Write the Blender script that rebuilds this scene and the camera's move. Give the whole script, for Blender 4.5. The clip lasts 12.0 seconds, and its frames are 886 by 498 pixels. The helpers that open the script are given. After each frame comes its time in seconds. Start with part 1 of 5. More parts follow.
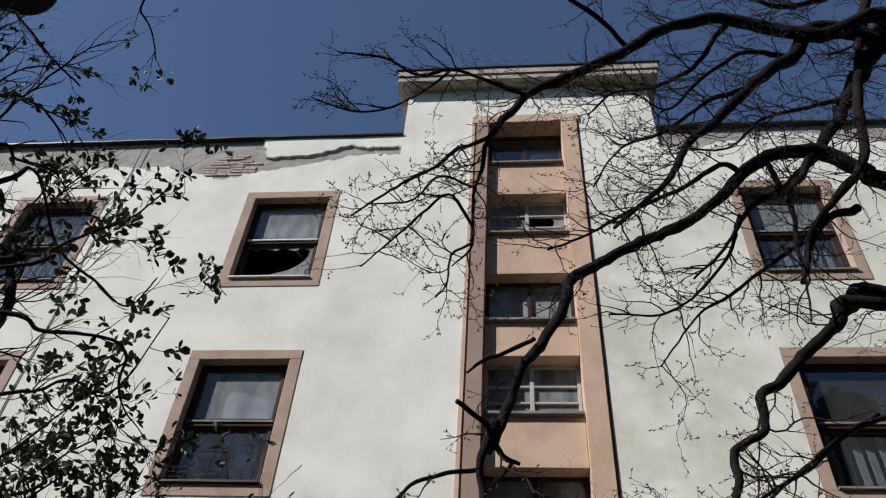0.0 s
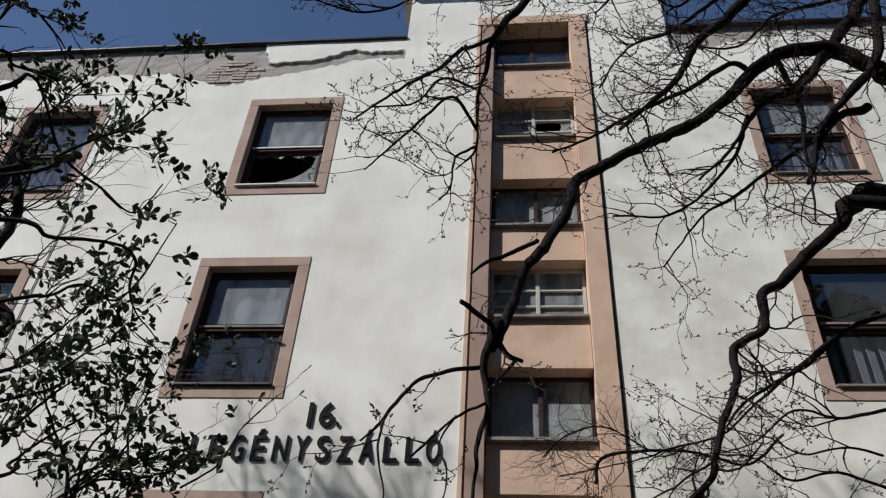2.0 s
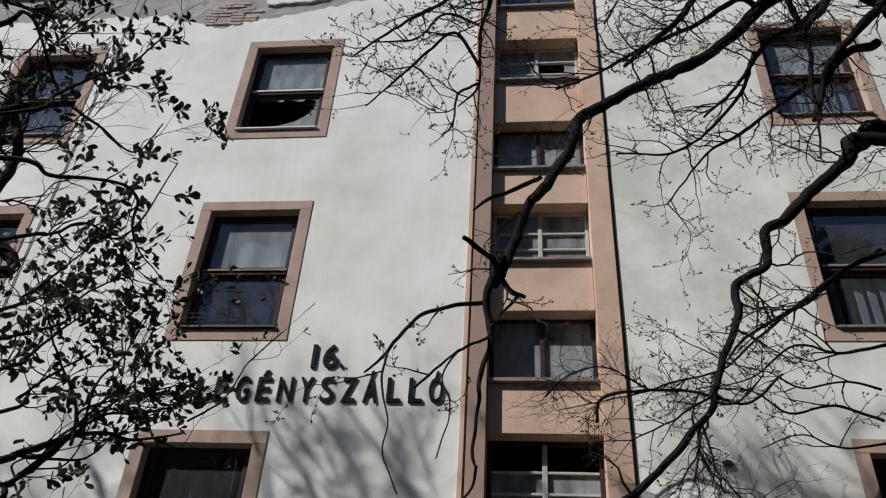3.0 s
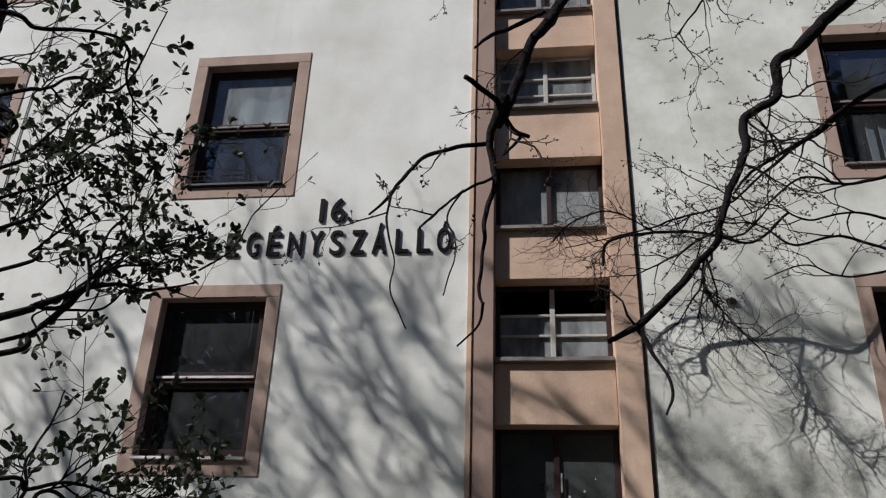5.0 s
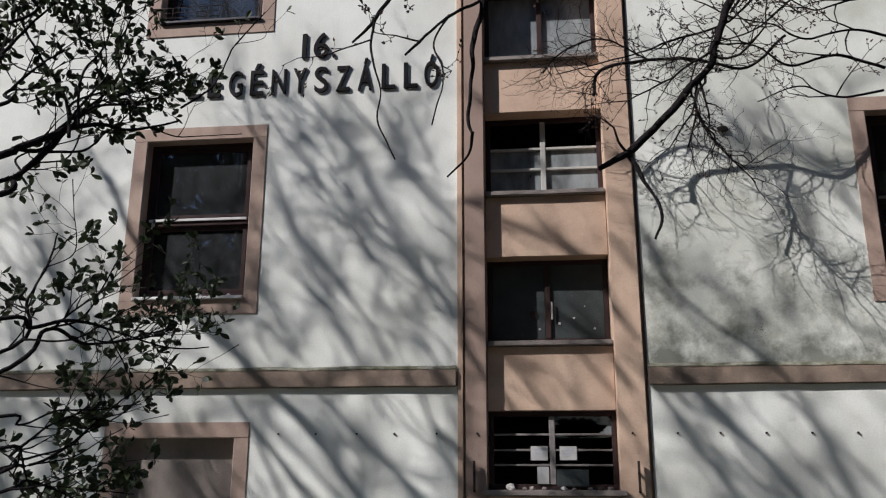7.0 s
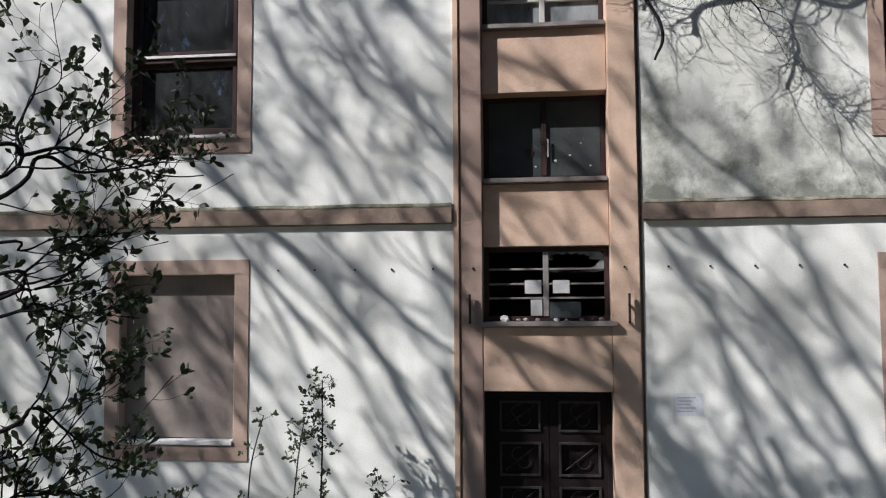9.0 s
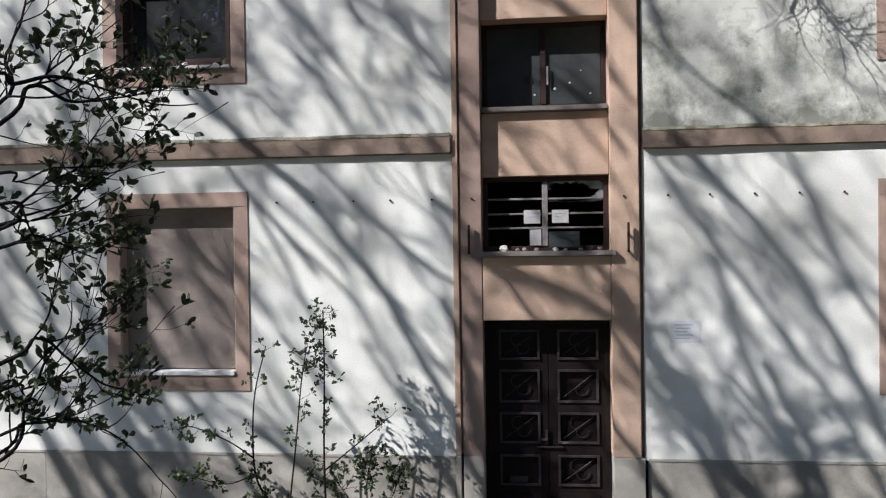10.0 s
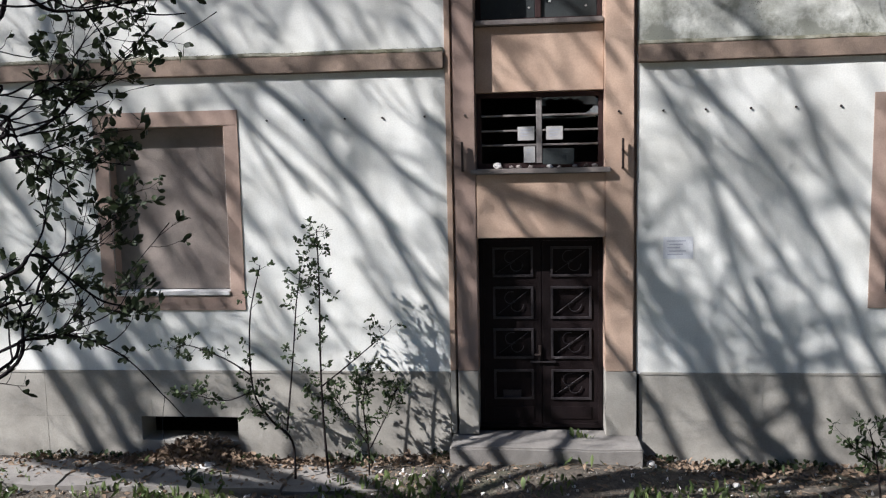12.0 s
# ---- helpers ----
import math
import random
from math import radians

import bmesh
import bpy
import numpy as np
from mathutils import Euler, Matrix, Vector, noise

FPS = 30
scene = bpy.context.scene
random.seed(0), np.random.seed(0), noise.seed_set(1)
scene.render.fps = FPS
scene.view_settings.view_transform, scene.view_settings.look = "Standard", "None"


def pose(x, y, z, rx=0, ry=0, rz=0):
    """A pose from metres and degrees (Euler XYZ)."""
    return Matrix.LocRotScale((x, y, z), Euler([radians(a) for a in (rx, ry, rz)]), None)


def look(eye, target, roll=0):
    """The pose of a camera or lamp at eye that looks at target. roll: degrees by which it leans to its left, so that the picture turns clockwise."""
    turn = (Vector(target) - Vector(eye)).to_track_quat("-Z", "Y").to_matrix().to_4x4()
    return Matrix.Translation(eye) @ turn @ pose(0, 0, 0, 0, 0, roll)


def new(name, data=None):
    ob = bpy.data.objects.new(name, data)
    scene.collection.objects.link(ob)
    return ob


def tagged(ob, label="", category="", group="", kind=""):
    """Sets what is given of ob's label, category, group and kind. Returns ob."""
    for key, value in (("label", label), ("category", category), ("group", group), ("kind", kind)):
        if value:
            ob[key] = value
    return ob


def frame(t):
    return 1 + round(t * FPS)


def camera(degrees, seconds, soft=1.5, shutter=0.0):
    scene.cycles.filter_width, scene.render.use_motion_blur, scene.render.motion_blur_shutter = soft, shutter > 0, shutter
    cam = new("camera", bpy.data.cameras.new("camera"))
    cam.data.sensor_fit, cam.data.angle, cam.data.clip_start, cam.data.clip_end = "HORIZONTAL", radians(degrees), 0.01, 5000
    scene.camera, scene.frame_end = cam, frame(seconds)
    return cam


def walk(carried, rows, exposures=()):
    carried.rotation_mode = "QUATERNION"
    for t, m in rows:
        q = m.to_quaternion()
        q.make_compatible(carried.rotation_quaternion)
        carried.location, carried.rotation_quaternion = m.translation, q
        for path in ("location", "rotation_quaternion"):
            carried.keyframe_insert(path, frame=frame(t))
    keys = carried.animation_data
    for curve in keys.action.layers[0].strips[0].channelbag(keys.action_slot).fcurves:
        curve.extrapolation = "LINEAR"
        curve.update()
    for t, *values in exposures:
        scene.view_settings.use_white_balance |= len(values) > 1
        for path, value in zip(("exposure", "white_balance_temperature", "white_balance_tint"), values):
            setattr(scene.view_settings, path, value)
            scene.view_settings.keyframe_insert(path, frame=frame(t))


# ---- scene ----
cam = camera(57.2, 12.0, soft=1.2)

PATH = [
    (0, (-0.179, -8.837, 3.188), (-0.361, -7.47, 4.641), 4.6),
    (0.5, (-0.165, -8.854, 3.182), (-0.357, -7.44, 4.587), 4.4),
    (1, (-0.154, -8.853, 3.18), (-0.351, -7.397, 4.541), 4.2),
    (1.5, (-0.156, -8.843, 3.172), (-0.358, -7.352, 4.494), 4.1),
    (2, (-0.157, -8.824, 3.158), (-0.361, -7.304, 4.445), 4.1),
    (2.5, (-0.161, -8.805, 3.138), (-0.371, -7.248, 4.379), 4.1),
    (4.5, (-0.162, -8.728, 3.068), (-0.382, -6.991, 4.037), 2.8),
    (5, (-0.149, -8.724, 3.072), (-0.383, -6.942, 3.955), 2.0),
    (5.5, (-0.151, -8.713, 3.072), (-0.383, -6.891, 3.869), 1.8),
    (6, (-0.152, -8.71, 3.072), (-0.381, -6.85, 3.775), 1.3),
    (6.5, (-0.15, -8.703, 3.061), (-0.373, -6.811, 3.675), 0.9),
    (7, (-0.151, -8.685, 3.047), (-0.371, -6.764, 3.561), 0.1),
    (9, (-0.149, -8.658, 2.946), (-0.367, -6.675, 3.091), -0.3),
    (9.5, (-0.152, -8.656, 2.935), (-0.367, -6.668, 2.994), -0.6),
    (10, (-0.148, -8.645, 2.922), (-0.366, -6.657, 2.902), -0.8),
    (10.5, (-0.151, -8.64, 2.908), (-0.362, -6.654, 2.813), -0.9),
    (11, (-0.158, -8.628, 2.897), (-0.359, -6.645, 2.739), -1.2),
    (11.5, (-0.172, -8.626, 2.889), (-0.367, -6.646, 2.685), -1.2),
    (12, (-0.188, -8.624, 2.881), (-0.384, -6.645, 2.669), -1.2),
]
walk(cam, [(t, look(e, g, r)) for t, e, g, r in PATH], [(0, 0.37, 6180, 13), (2.5, 0.27, 6060, 14), (4.5, 0.17, 6020, 15), (5.5, 0.38, 6000, 15), (7, 0.44, 5980, 15), (9, 0.80, 5920, 16), (12, 1.00, 5870, 16)])

# ---- world and sun ----
SUN = Vector((-1.65, -1.0, 1.6)).normalized()
world = bpy.data.worlds.new("sky")
scene.world = world
world.use_nodes = True
wn = world.node_tree.nodes
sky = wn.new("ShaderNodeTexSky")
sky.sky_type = "NISHITA"
sky.sun_disc = False
sky.sun_elevation = math.asin(SUN.z)
sky.sun_rotation = math.atan2(SUN.x, SUN.y)
sky.altitude = 150
sky.air_density = 1.0
sky.dust_density = 0.25
sky.ozone_density = 2.5
wn["Background"].inputs[1].default_value = 0.065
world.node_tree.links.new(sky.outputs[0], wn["Background"].inputs[0])
lamp = bpy.data.lights.new("sun", "SUN")
lamp.energy = 5.0
lamp.angle = radians(0.42)
lamp.color = (1.0, 0.95, 0.87)
sun = new("sun", lamp)
sun.matrix_world = look(SUN * 60, (0, 0, 0))


# ---- materials ----
def material(name, build):
    m = bpy.data.materials.new(name)
    m.use_nodes = True
    nt = m.node_tree
    build(nt, nt.nodes, nt.links, nt.nodes["Principled BSDF"])
    return m


def coords(nt, scale=1.0, stretch=(1, 1, 1)):
    g = nt.nodes.new("ShaderNodeNewGeometry")
    mp = nt.nodes.new("ShaderNodeMapping")
    mp.inputs["Scale"].default_value = (scale * stretch[0], scale * stretch[1], scale * stretch[2])
    nt.links.new(g.outputs["Position"], mp.inputs["Vector"])
    return mp.outputs[0]


def noise_tex(nt, vec, scale, detail=4.0, rough=0.6):
    n = nt.nodes.new("ShaderNodeTexNoise")
    n.inputs["Scale"].default_value = scale
    n.inputs["Detail"].default_value = detail
    n.inputs["Roughness"].default_value = rough
    nt.links.new(vec, n.inputs["Vector"])
    return n.outputs["Fac"]


def ramp(nt, fac, stops):
    r = nt.nodes.new("ShaderNodeValToRGB")
    e = r.color_ramp.elements
    for i, (pos, col) in enumerate(stops):
        el = e[i] if i < 2 else e.new(pos)
        el.position = pos
        el.color = (*col, 1)
    nt.links.new(fac, r.inputs[0])
    return r.outputs[0]


def blend(nt, a, b, fac, mode="MIX"):
    x = nt.nodes.new("ShaderNodeMix")
    x.data_type, x.blend_type = "RGBA", mode
    for sock, v in ((x.inputs[6], a), (x.inputs[7], b)):
        if isinstance(v, tuple):
            sock.default_value = (*v, 1)
        else:
            nt.links.new(v, sock)
    if isinstance(fac, float):
        x.inputs[0].default_value = fac
    else:
        nt.links.new(fac, x.inputs[0])
    return x.outputs[2]


def relief(nt, height, strength, distance=0.01):
    b = nt.nodes.new("ShaderNodeBump")
    b.inputs["Strength"].default_value = strength
    b.inputs["Distance"].default_value = distance
    nt.links.new(height, b.inputs["Height"])
    nt.links.new(b.outputs[0], nt.nodes["Principled BSDF"].inputs["Normal"])


def worn(name, base, stain, spots, rough=0.85, fine=60.0, coarse=1.3, bump=0.35, metal=0.0, streak=True, spec=0.3, lo=0.38, hi=0.72, algae=None):
    """A painted or mineral surface: broad stains, running streaks, small chips, fine grain."""
    def build(nt, nodes, links, p):
        v = coords(nt)
        broad = ramp(nt, noise_tex(nt, v, coarse, 6.0), [(lo, (0, 0, 0)), (hi, (1, 1, 1))])
        col = blend(nt, base, stain, broad)
        if streak:
            runs = ramp(nt, noise_tex(nt, coords(nt, 1.0, (3.0, 3.0, 0.28)), 1.7, 5.0), [(0.56, (0, 0, 0)), (0.8, (0.55, 0.55, 0.55))])
            col = blend(nt, col, stain, runs)
        chip = ramp(nt, noise_tex(nt, v, 9.0, 7.0, 0.7), [(0.66, (0, 0, 0)), (0.76, (0.7, 0.7, 0.7))])
        col = blend(nt, col, spots, chip)
        if algae:             # grey-green growth on the damp stretch above a ledge
            tone, low, high = algae
            sep = nodes.new("ShaderNodeSeparateXYZ")
            links.new(v, sep.inputs[0])
            rng_map = nodes.new("ShaderNodeMapRange")
            for i, val in enumerate((low, high, 0.16, -0.12)):
                rng_map.inputs[i + 1].default_value = val
            links.new(sep.outputs[2], rng_map.inputs[0])
            add = nodes.new("ShaderNodeMath")
            links.new(rng_map.outputs[0], add.inputs[0])
            links.new(noise_tex(nt, v, 2.1, 9.0, 0.68), add.inputs[1])
            col = blend(nt, col, tone, ramp(nt, add.outputs[0], [(0.53, (0, 0, 0)), (0.74, (0.85, 0.85, 0.85))]))
        grain = noise_tex(nt, v, fine, 3.0)
        col = blend(nt, col, ramp(nt, grain, [(0.3, (0.9, 0.9, 0.9)), (0.7, (1.04, 1.04, 1.04))]), 1.0, "MULTIPLY")
        links.new(col, p.inputs["Base Color"])
        p.inputs["Roughness"].default_value = rough
        p.inputs["Metallic"].default_value = metal
        p.inputs["Specular IOR Level"].default_value = spec
        h = nodes.new("ShaderNodeMath")
        h.operation = "ADD"
        links.new(grain, h.inputs[0])
        lump2 = nodes.new("ShaderNodeMath")
        lump2.operation = "MULTIPLY"
        lump2.inputs[1].default_value = 2.6
        links.new(noise_tex(nt, v, 3.5, 2.0, 0.45), lump2.inputs[0])
        links.new(lump2.outputs[0], h.inputs[1])
        relief(nt, h.outputs[0], bump, 0.02)
    return material(name, build)


def glass_build(tint, ior, dirt):
    def build(nt, nodes, links, p):
        out = nodes["Material Output"]
        tr = nodes.new("ShaderNodeBsdfTransparent")
        tr.inputs[0].default_value = (*tint, 1)
        gl = nodes.new("ShaderNodeBsdfGlossy")
        gl.inputs["Roughness"].default_value = 0.015
        gl.inputs["Color"].default_value = (0.9, 0.95, 1.0, 1)
        wob = nodes.new("ShaderNodeBump")
        wob.inputs["Strength"].default_value = 0.12
        wob.inputs["Distance"].default_value = 0.02
        links.new(noise_tex(nt, coords(nt), 2.2, 1.0), wob.inputs["Height"])
        links.new(wob.outputs[0], gl.inputs["Normal"])
        lw = nodes.new("ShaderNodeLayerWeight")
        lw.inputs[0].default_value = 0.5
        pw = nodes.new("ShaderNodeMath")
        pw.operation = "POWER"
        pw.inputs[1].default_value = 4.0
        links.new(lw.outputs["Facing"], pw.inputs[0])
        fr = nodes.new("ShaderNodeMath")
        fr.operation = "MULTIPLY_ADD"
        f0 = ((ior - 1) / (ior + 1)) ** 2
        fr.inputs[1].default_value = 1 - f0
        fr.inputs[2].default_value = f0
        links.new(pw.outputs[0], fr.inputs[0])
        mx = nodes.new("ShaderNodeMixShader")
        links.new(fr.outputs[0], mx.inputs[0])
        links.new(tr.outputs[0], mx.inputs[1])
        links.new(gl.outputs[0], mx.inputs[2])
        film = nodes.new("ShaderNodeBsdfDiffuse")
        film.inputs[0].default_value = (0.55, 0.58, 0.57, 1)
        m2 = nodes.new("ShaderNodeMixShader")
        links.new(ramp(nt, noise_tex(nt, coords(nt, 1.0, (2, 2, 0.8)), 2.5, 6.0), [(0.3, (dirt * 0.5,) * 3), (0.75, (min(1, dirt * 1.6),) * 3)]), m2.inputs[0])
        links.new(mx.outputs[0], m2.inputs[1])
        links.new(film.outputs[0], m2.inputs[2])
        links.new(m2.outputs[0], out.inputs[0])
    return build


PLASTER = worn("white_plaster", (0.75, 0.755, 0.695), (0.585, 0.58, 0.515), (0.47, 0.45, 0.4), coarse=0.9, bump=0.11)
PLASTER_EAST = worn("stained_plaster", (0.73, 0.735, 0.665), (0.53, 0.535, 0.46), (0.3, 0.3, 0.25), coarse=1.15, bump=0.13, lo=0.36, hi=0.62, algae=((0.15, 0.155, 0.12), 4.0, 7.0))
RENDER = worn("grey_render", (0.36, 0.34, 0.31), (0.27, 0.25, 0.23), (0.46, 0.43, 0.39), coarse=2.2, bump=0.8, streak=False)
PLINTH = worn("plinth_stone", (0.38, 0.362, 0.31), (0.25, 0.235, 0.2), (0.24, 0.22, 0.19), coarse=1.6, bump=0.2)
TRIM = worn("brown_trim_paint", (0.40, 0.298, 0.232), (0.30, 0.21, 0.168), (0.5, 0.41, 0.34), coarse=2.4, bump=0.15)
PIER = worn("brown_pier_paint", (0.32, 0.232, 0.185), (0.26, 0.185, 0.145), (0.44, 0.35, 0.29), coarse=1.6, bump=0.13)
PEACH = worn("peach_paint", (0.56, 0.405, 0.295), (0.43, 0.30, 0.215), (0.52, 0.4, 0.3), coarse=1.8, bump=0.13)
CORNICE = worn("weathered_cornice", (0.42, 0.37, 0.32), (0.3, 0.27, 0.25), (0.2, 0.18, 0.17), coarse=1.9, bump=0.5)
BRICK = worn("old_brick", (0.40, 0.325, 0.27), (0.40, 0.37, 0.33), (0.55, 0.5, 0.45), coarse=7.0, bump=0.9, streak=False)
LEDGE = worn("mossy_mortar", (0.5, 0.48, 0.39), (0.2, 0.195, 0.13), (0.12, 0.115, 0.07), coarse=5.0, bump=0.5, streak=False, lo=0.36, hi=0.6)
BAND = worn("stained_string_course", (0.31, 0.232, 0.172), (0.16, 0.122, 0.095), (0.46, 0.4, 0.24), coarse=3.2, bump=0.3, lo=0.34, hi=0.66)
SILL = worn("cement_sill", (0.25, 0.215, 0.19), (0.17, 0.15, 0.135), (0.4, 0.37, 0.34), coarse=3.0, bump=0.5)
TIN = worn("sheet_metal", (0.045, 0.04, 0.043), (0.03, 0.027, 0.03), (0.15, 0.11, 0.09), rough=0.5, metal=0.3, bump=0.1)
WHITE_TIN = worn("white_sheet_sill", (0.7, 0.69, 0.66), (0.55, 0.53, 0.5), (0.35, 0.31, 0.28), rough=0.5, bump=0.15, coarse=4.0)
WOOD_DARK = worn("dark_window_paint", (0.05, 0.03, 0.028), (0.036, 0.023, 0.022), (0.13, 0.1, 0.08), rough=0.6, bump=0.3, coarse=5.0, spec=0.08)
WOOD_PALE = worn("pale_window_paint", (0.43, 0.42, 0.38), (0.36, 0.34, 0.3), (0.2, 0.17, 0.14), rough=0.65, bump=0.3, coarse=6.0)
WOOD_GREY = worn("greyed_window_wood", (0.26, 0.24, 0.22), (0.13, 0.115, 0.11), (0.42, 0.4, 0.37), rough=0.75, bump=0.4, coarse=7.0)
DOOR = worn("black_brown_door", (0.016, 0.011, 0.011), (0.01, 0.008, 0.008), (0.045, 0.035, 0.03), rough=0.55, bump=0.3, coarse=4.0, spec=0.08)
DOOR_EDGE = worn("rubbed_door_moulding", (0.042, 0.036, 0.037), (0.02, 0.016, 0.016), (0.26, 0.24, 0.23), rough=0.5, bump=0.3, coarse=7.0)
BOARD = worn("tan_board", (0.28, 0.24, 0.205), (0.18, 0.15, 0.13), (0.3, 0.24, 0.2), rough=0.8, bump=0.25, coarse=2.6)
SHEET = worn("grey_green_sheet", (0.055, 0.062, 0.06), (0.04, 0.046, 0.046), (0.3, 0.3, 0.28), rough=0.55, bump=0.2, coarse=4.0, spec=0.08)
FROST = worn("frosted_pane", (0.19, 0.21, 0.215), (0.15, 0.17, 0.175), (0.25, 0.27, 0.27), rough=0.45, bump=0.05, coarse=2.0, streak=False)
LETTER = worn("blackened_letter_metal", (0.011, 0.009, 0.009), (0.007, 0.006, 0.006), (0.03, 0.016, 0.014), rough=0.6, bump=0.2, coarse=8.0, streak=False, spec=0.08)
IRON = worn("rusty_iron", (0.05, 0.038, 0.032), (0.035, 0.03, 0.028), (0.12, 0.065, 0.04), rough=0.7, bump=0.4, coarse=20.0, streak=False, spec=0.08)
PAPER = worn("weathered_paper", (0.5, 0.49, 0.46), (0.38, 0.37, 0.35), (0.45, 0.43, 0.4), rough=0.9, bump=0.05, coarse=9.0, streak=False)
NOTICE = worn("faded_notice_paper", (0.65, 0.665, 0.68), (0.61, 0.62, 0.62), (0.55, 0.57, 0.6), rough=0.9, bump=0.05, coarse=9.0, streak=False)
INK = worn("faded_blue_ink", (0.38, 0.4, 0.45), (0.44, 0.46, 0.5), (0.5, 0.5, 0.52), bump=0.0, coarse=12.0, streak=False)
CURTAIN = worn("pale_curtain", (0.5, 0.555, 0.57), (0.38, 0.44, 0.455), (0.28, 0.33, 0.34), rough=0.95, bump=0.2, coarse=4.0)
# very dark base: the unlit look of the rooms is in the colour
ROOM = worn("shade_dark_room_plaster", (0.12, 0.1, 0.095), (0.085, 0.07, 0.07), (0.06, 0.05, 0.05), bump=0.1, coarse=1.0, spec=0.08)
CONCRETE = worn("old_concrete", (0.24, 0.226, 0.2), (0.14, 0.13, 0.115), (0.11, 0.1, 0.085), coarse=2.0, bump=0.35, streak=False)
BARK = worn("oak_bark", (0.014, 0.011, 0.012), (0.009, 0.008, 0.008), (0.036, 0.032, 0.032), rough=0.9, fine=45.0, coarse=9.0, bump=1.0, streak=False, spec=0.08)
TWIG = worn("twig_bark", (0.024, 0.019, 0.018), (0.016, 0.013, 0.013), (0.05, 0.042, 0.037), rough=0.85, fine=90.0, coarse=14.0, bump=0.4, streak=False, spec=0.08)
BUD = worn("brown_bud", (0.07, 0.05, 0.04), (0.05, 0.036, 0.03), (0.11, 0.085, 0.06), rough=0.7, coarse=30.0, bump=0.2, streak=False, spec=0.08)
LITTER = worn("dry_leaf", (0.24, 0.175, 0.115), (0.15, 0.105, 0.07), (0.42, 0.35, 0.27), rough=0.8, coarse=14.0, bump=0.3, streak=False)
STONE_PALE = worn("pale_rubble", (0.68, 0.66, 0.61), (0.5, 0.48, 0.44), (0.36, 0.34, 0.3), coarse=16.0, bump=0.6, streak=False)
GLASS = material("window_glass", glass_build((0.6, 0.62, 0.66), 1.8, 0.03))
GLASS_FROST = material("clouded_glass", glass_build((0.28, 0.31, 0.33), 1.3, 0.31))
GLASS_DIRTY = material("dirty_window_glass", glass_build((0.6, 0.64, 0.66), 1.6, 0.2))


def leaf_build(dark, light):
    def build(nt, nodes, links, p):
        g = nodes.new("ShaderNodeNewGeometry")
        col = ramp(nt, g.outputs["Random Per Island"], [(0.0, dark), (1.0, light)])
        col = blend(nt, col, (0.1, 0.08, 0.04), ramp(nt, noise_tex(nt, coords(nt), 35.0, 3.0), [(0.6, (0, 0, 0)), (0.8, (0.5, 0.5, 0.5))]))
        links.new(col, p.inputs["Base Color"])
        p.inputs["Roughness"].default_value = 0.55
        p.inputs["Specular IOR Level"].default_value = 0.2
        tl = nodes.new("ShaderNodeBsdfTranslucent")
        links.new(col, tl.inputs[0])
        mx = nodes.new("ShaderNodeMixShader")
        mx.inputs[0].default_value = 0.25
        links.new(p.outputs[0], mx.inputs[1])
        links.new(tl.outputs[0], mx.inputs[2])
        links.new(mx.outputs[0], nodes["Material Output"].inputs[0])
    return build


LEAF = material("dark_leaf", leaf_build((0.016, 0.022, 0.012), (0.04, 0.055, 0.024)))
LEAF_SHRUB = material("shrub_leaf", leaf_build((0.03, 0.045, 0.022), (0.085, 0.115, 0.05)))
GRASS = material("grass_blade", leaf_build((0.05, 0.08, 0.025), (0.15, 0.19, 0.07)))


def ground_build(nt, nodes, links, p):
    v = coords(nt)
    soil = ramp(nt, noise_tex(nt, v, 14.0, 7.0, 0.7), [(0.3, (0.045, 0.036, 0.028)), (0.55, (0.1, 0.085, 0.063)), (0.75, (0.22, 0.19, 0.145))])
    moss = ramp(nt, noise_tex(nt, v, 1.1, 5.0), [(0.52, (0, 0, 0)), (0.75, (0.8, 0.8, 0.8))])
    green = ramp(nt, noise_tex(nt, v, 40.0, 4.0), [(0.3, (0.04, 0.06, 0.02)), (0.7, (0.12, 0.15, 0.06))])
    links.new(blend(nt, soil, green, moss), p.inputs["Base Color"])
    p.inputs["Roughness"].default_value = 0.95
    relief(nt, noise_tex(nt, v, 25.0, 6.0), 1.0, 0.05)


GROUND = material("leafy_soil", ground_build)


# ---- mesh helpers ----
def mesh_object(name, bm, mats):
    me = bpy.data.meshes.new(name)
    bm.to_mesh(me)
    bm.free()
    for m in (mats if isinstance(mats, (list, tuple)) else [mats]):
        me.materials.append(m)
    return new(name, me)


def part(name, bm, mat, parent, label=""):
    ob = mesh_object(name, bm, mat)
    ob.parent = parent
    return tagged(ob, label)


def thing(name, label, category, group="", kind="", at=(0, 0, 0)):
    ob = new(name)
    ob.empty_display_size = 0.1
    ob.location = at
    return tagged(ob, label, category, group, kind)


def box(bm, x0, x1, y0, y1, z0, z1, bevel=0.0, mi=0):
    vs = [bm.verts.new((x, y, z)) for x in (x0, x1) for y in (y0, y1) for z in (z0, z1)]
    fs = [bm.faces.new([vs[i] for i in q]) for q in ((0, 1, 3, 2), (4, 6, 7, 5), (0, 4, 5, 1), (2, 3, 7, 6), (0, 2, 6, 4), (1, 5, 7, 3))]
    for f in fs:
        f.material_index = mi
    if bevel:
        es = list({e for f in fs for e in f.edges})
        bmesh.ops.bevel(bm, geom=es, offset=bevel, segments=2, affect="EDGES", profile=0.6)
    return bm


def boxed(*a, **k):
    return box(bmesh.new(), *a, **k)


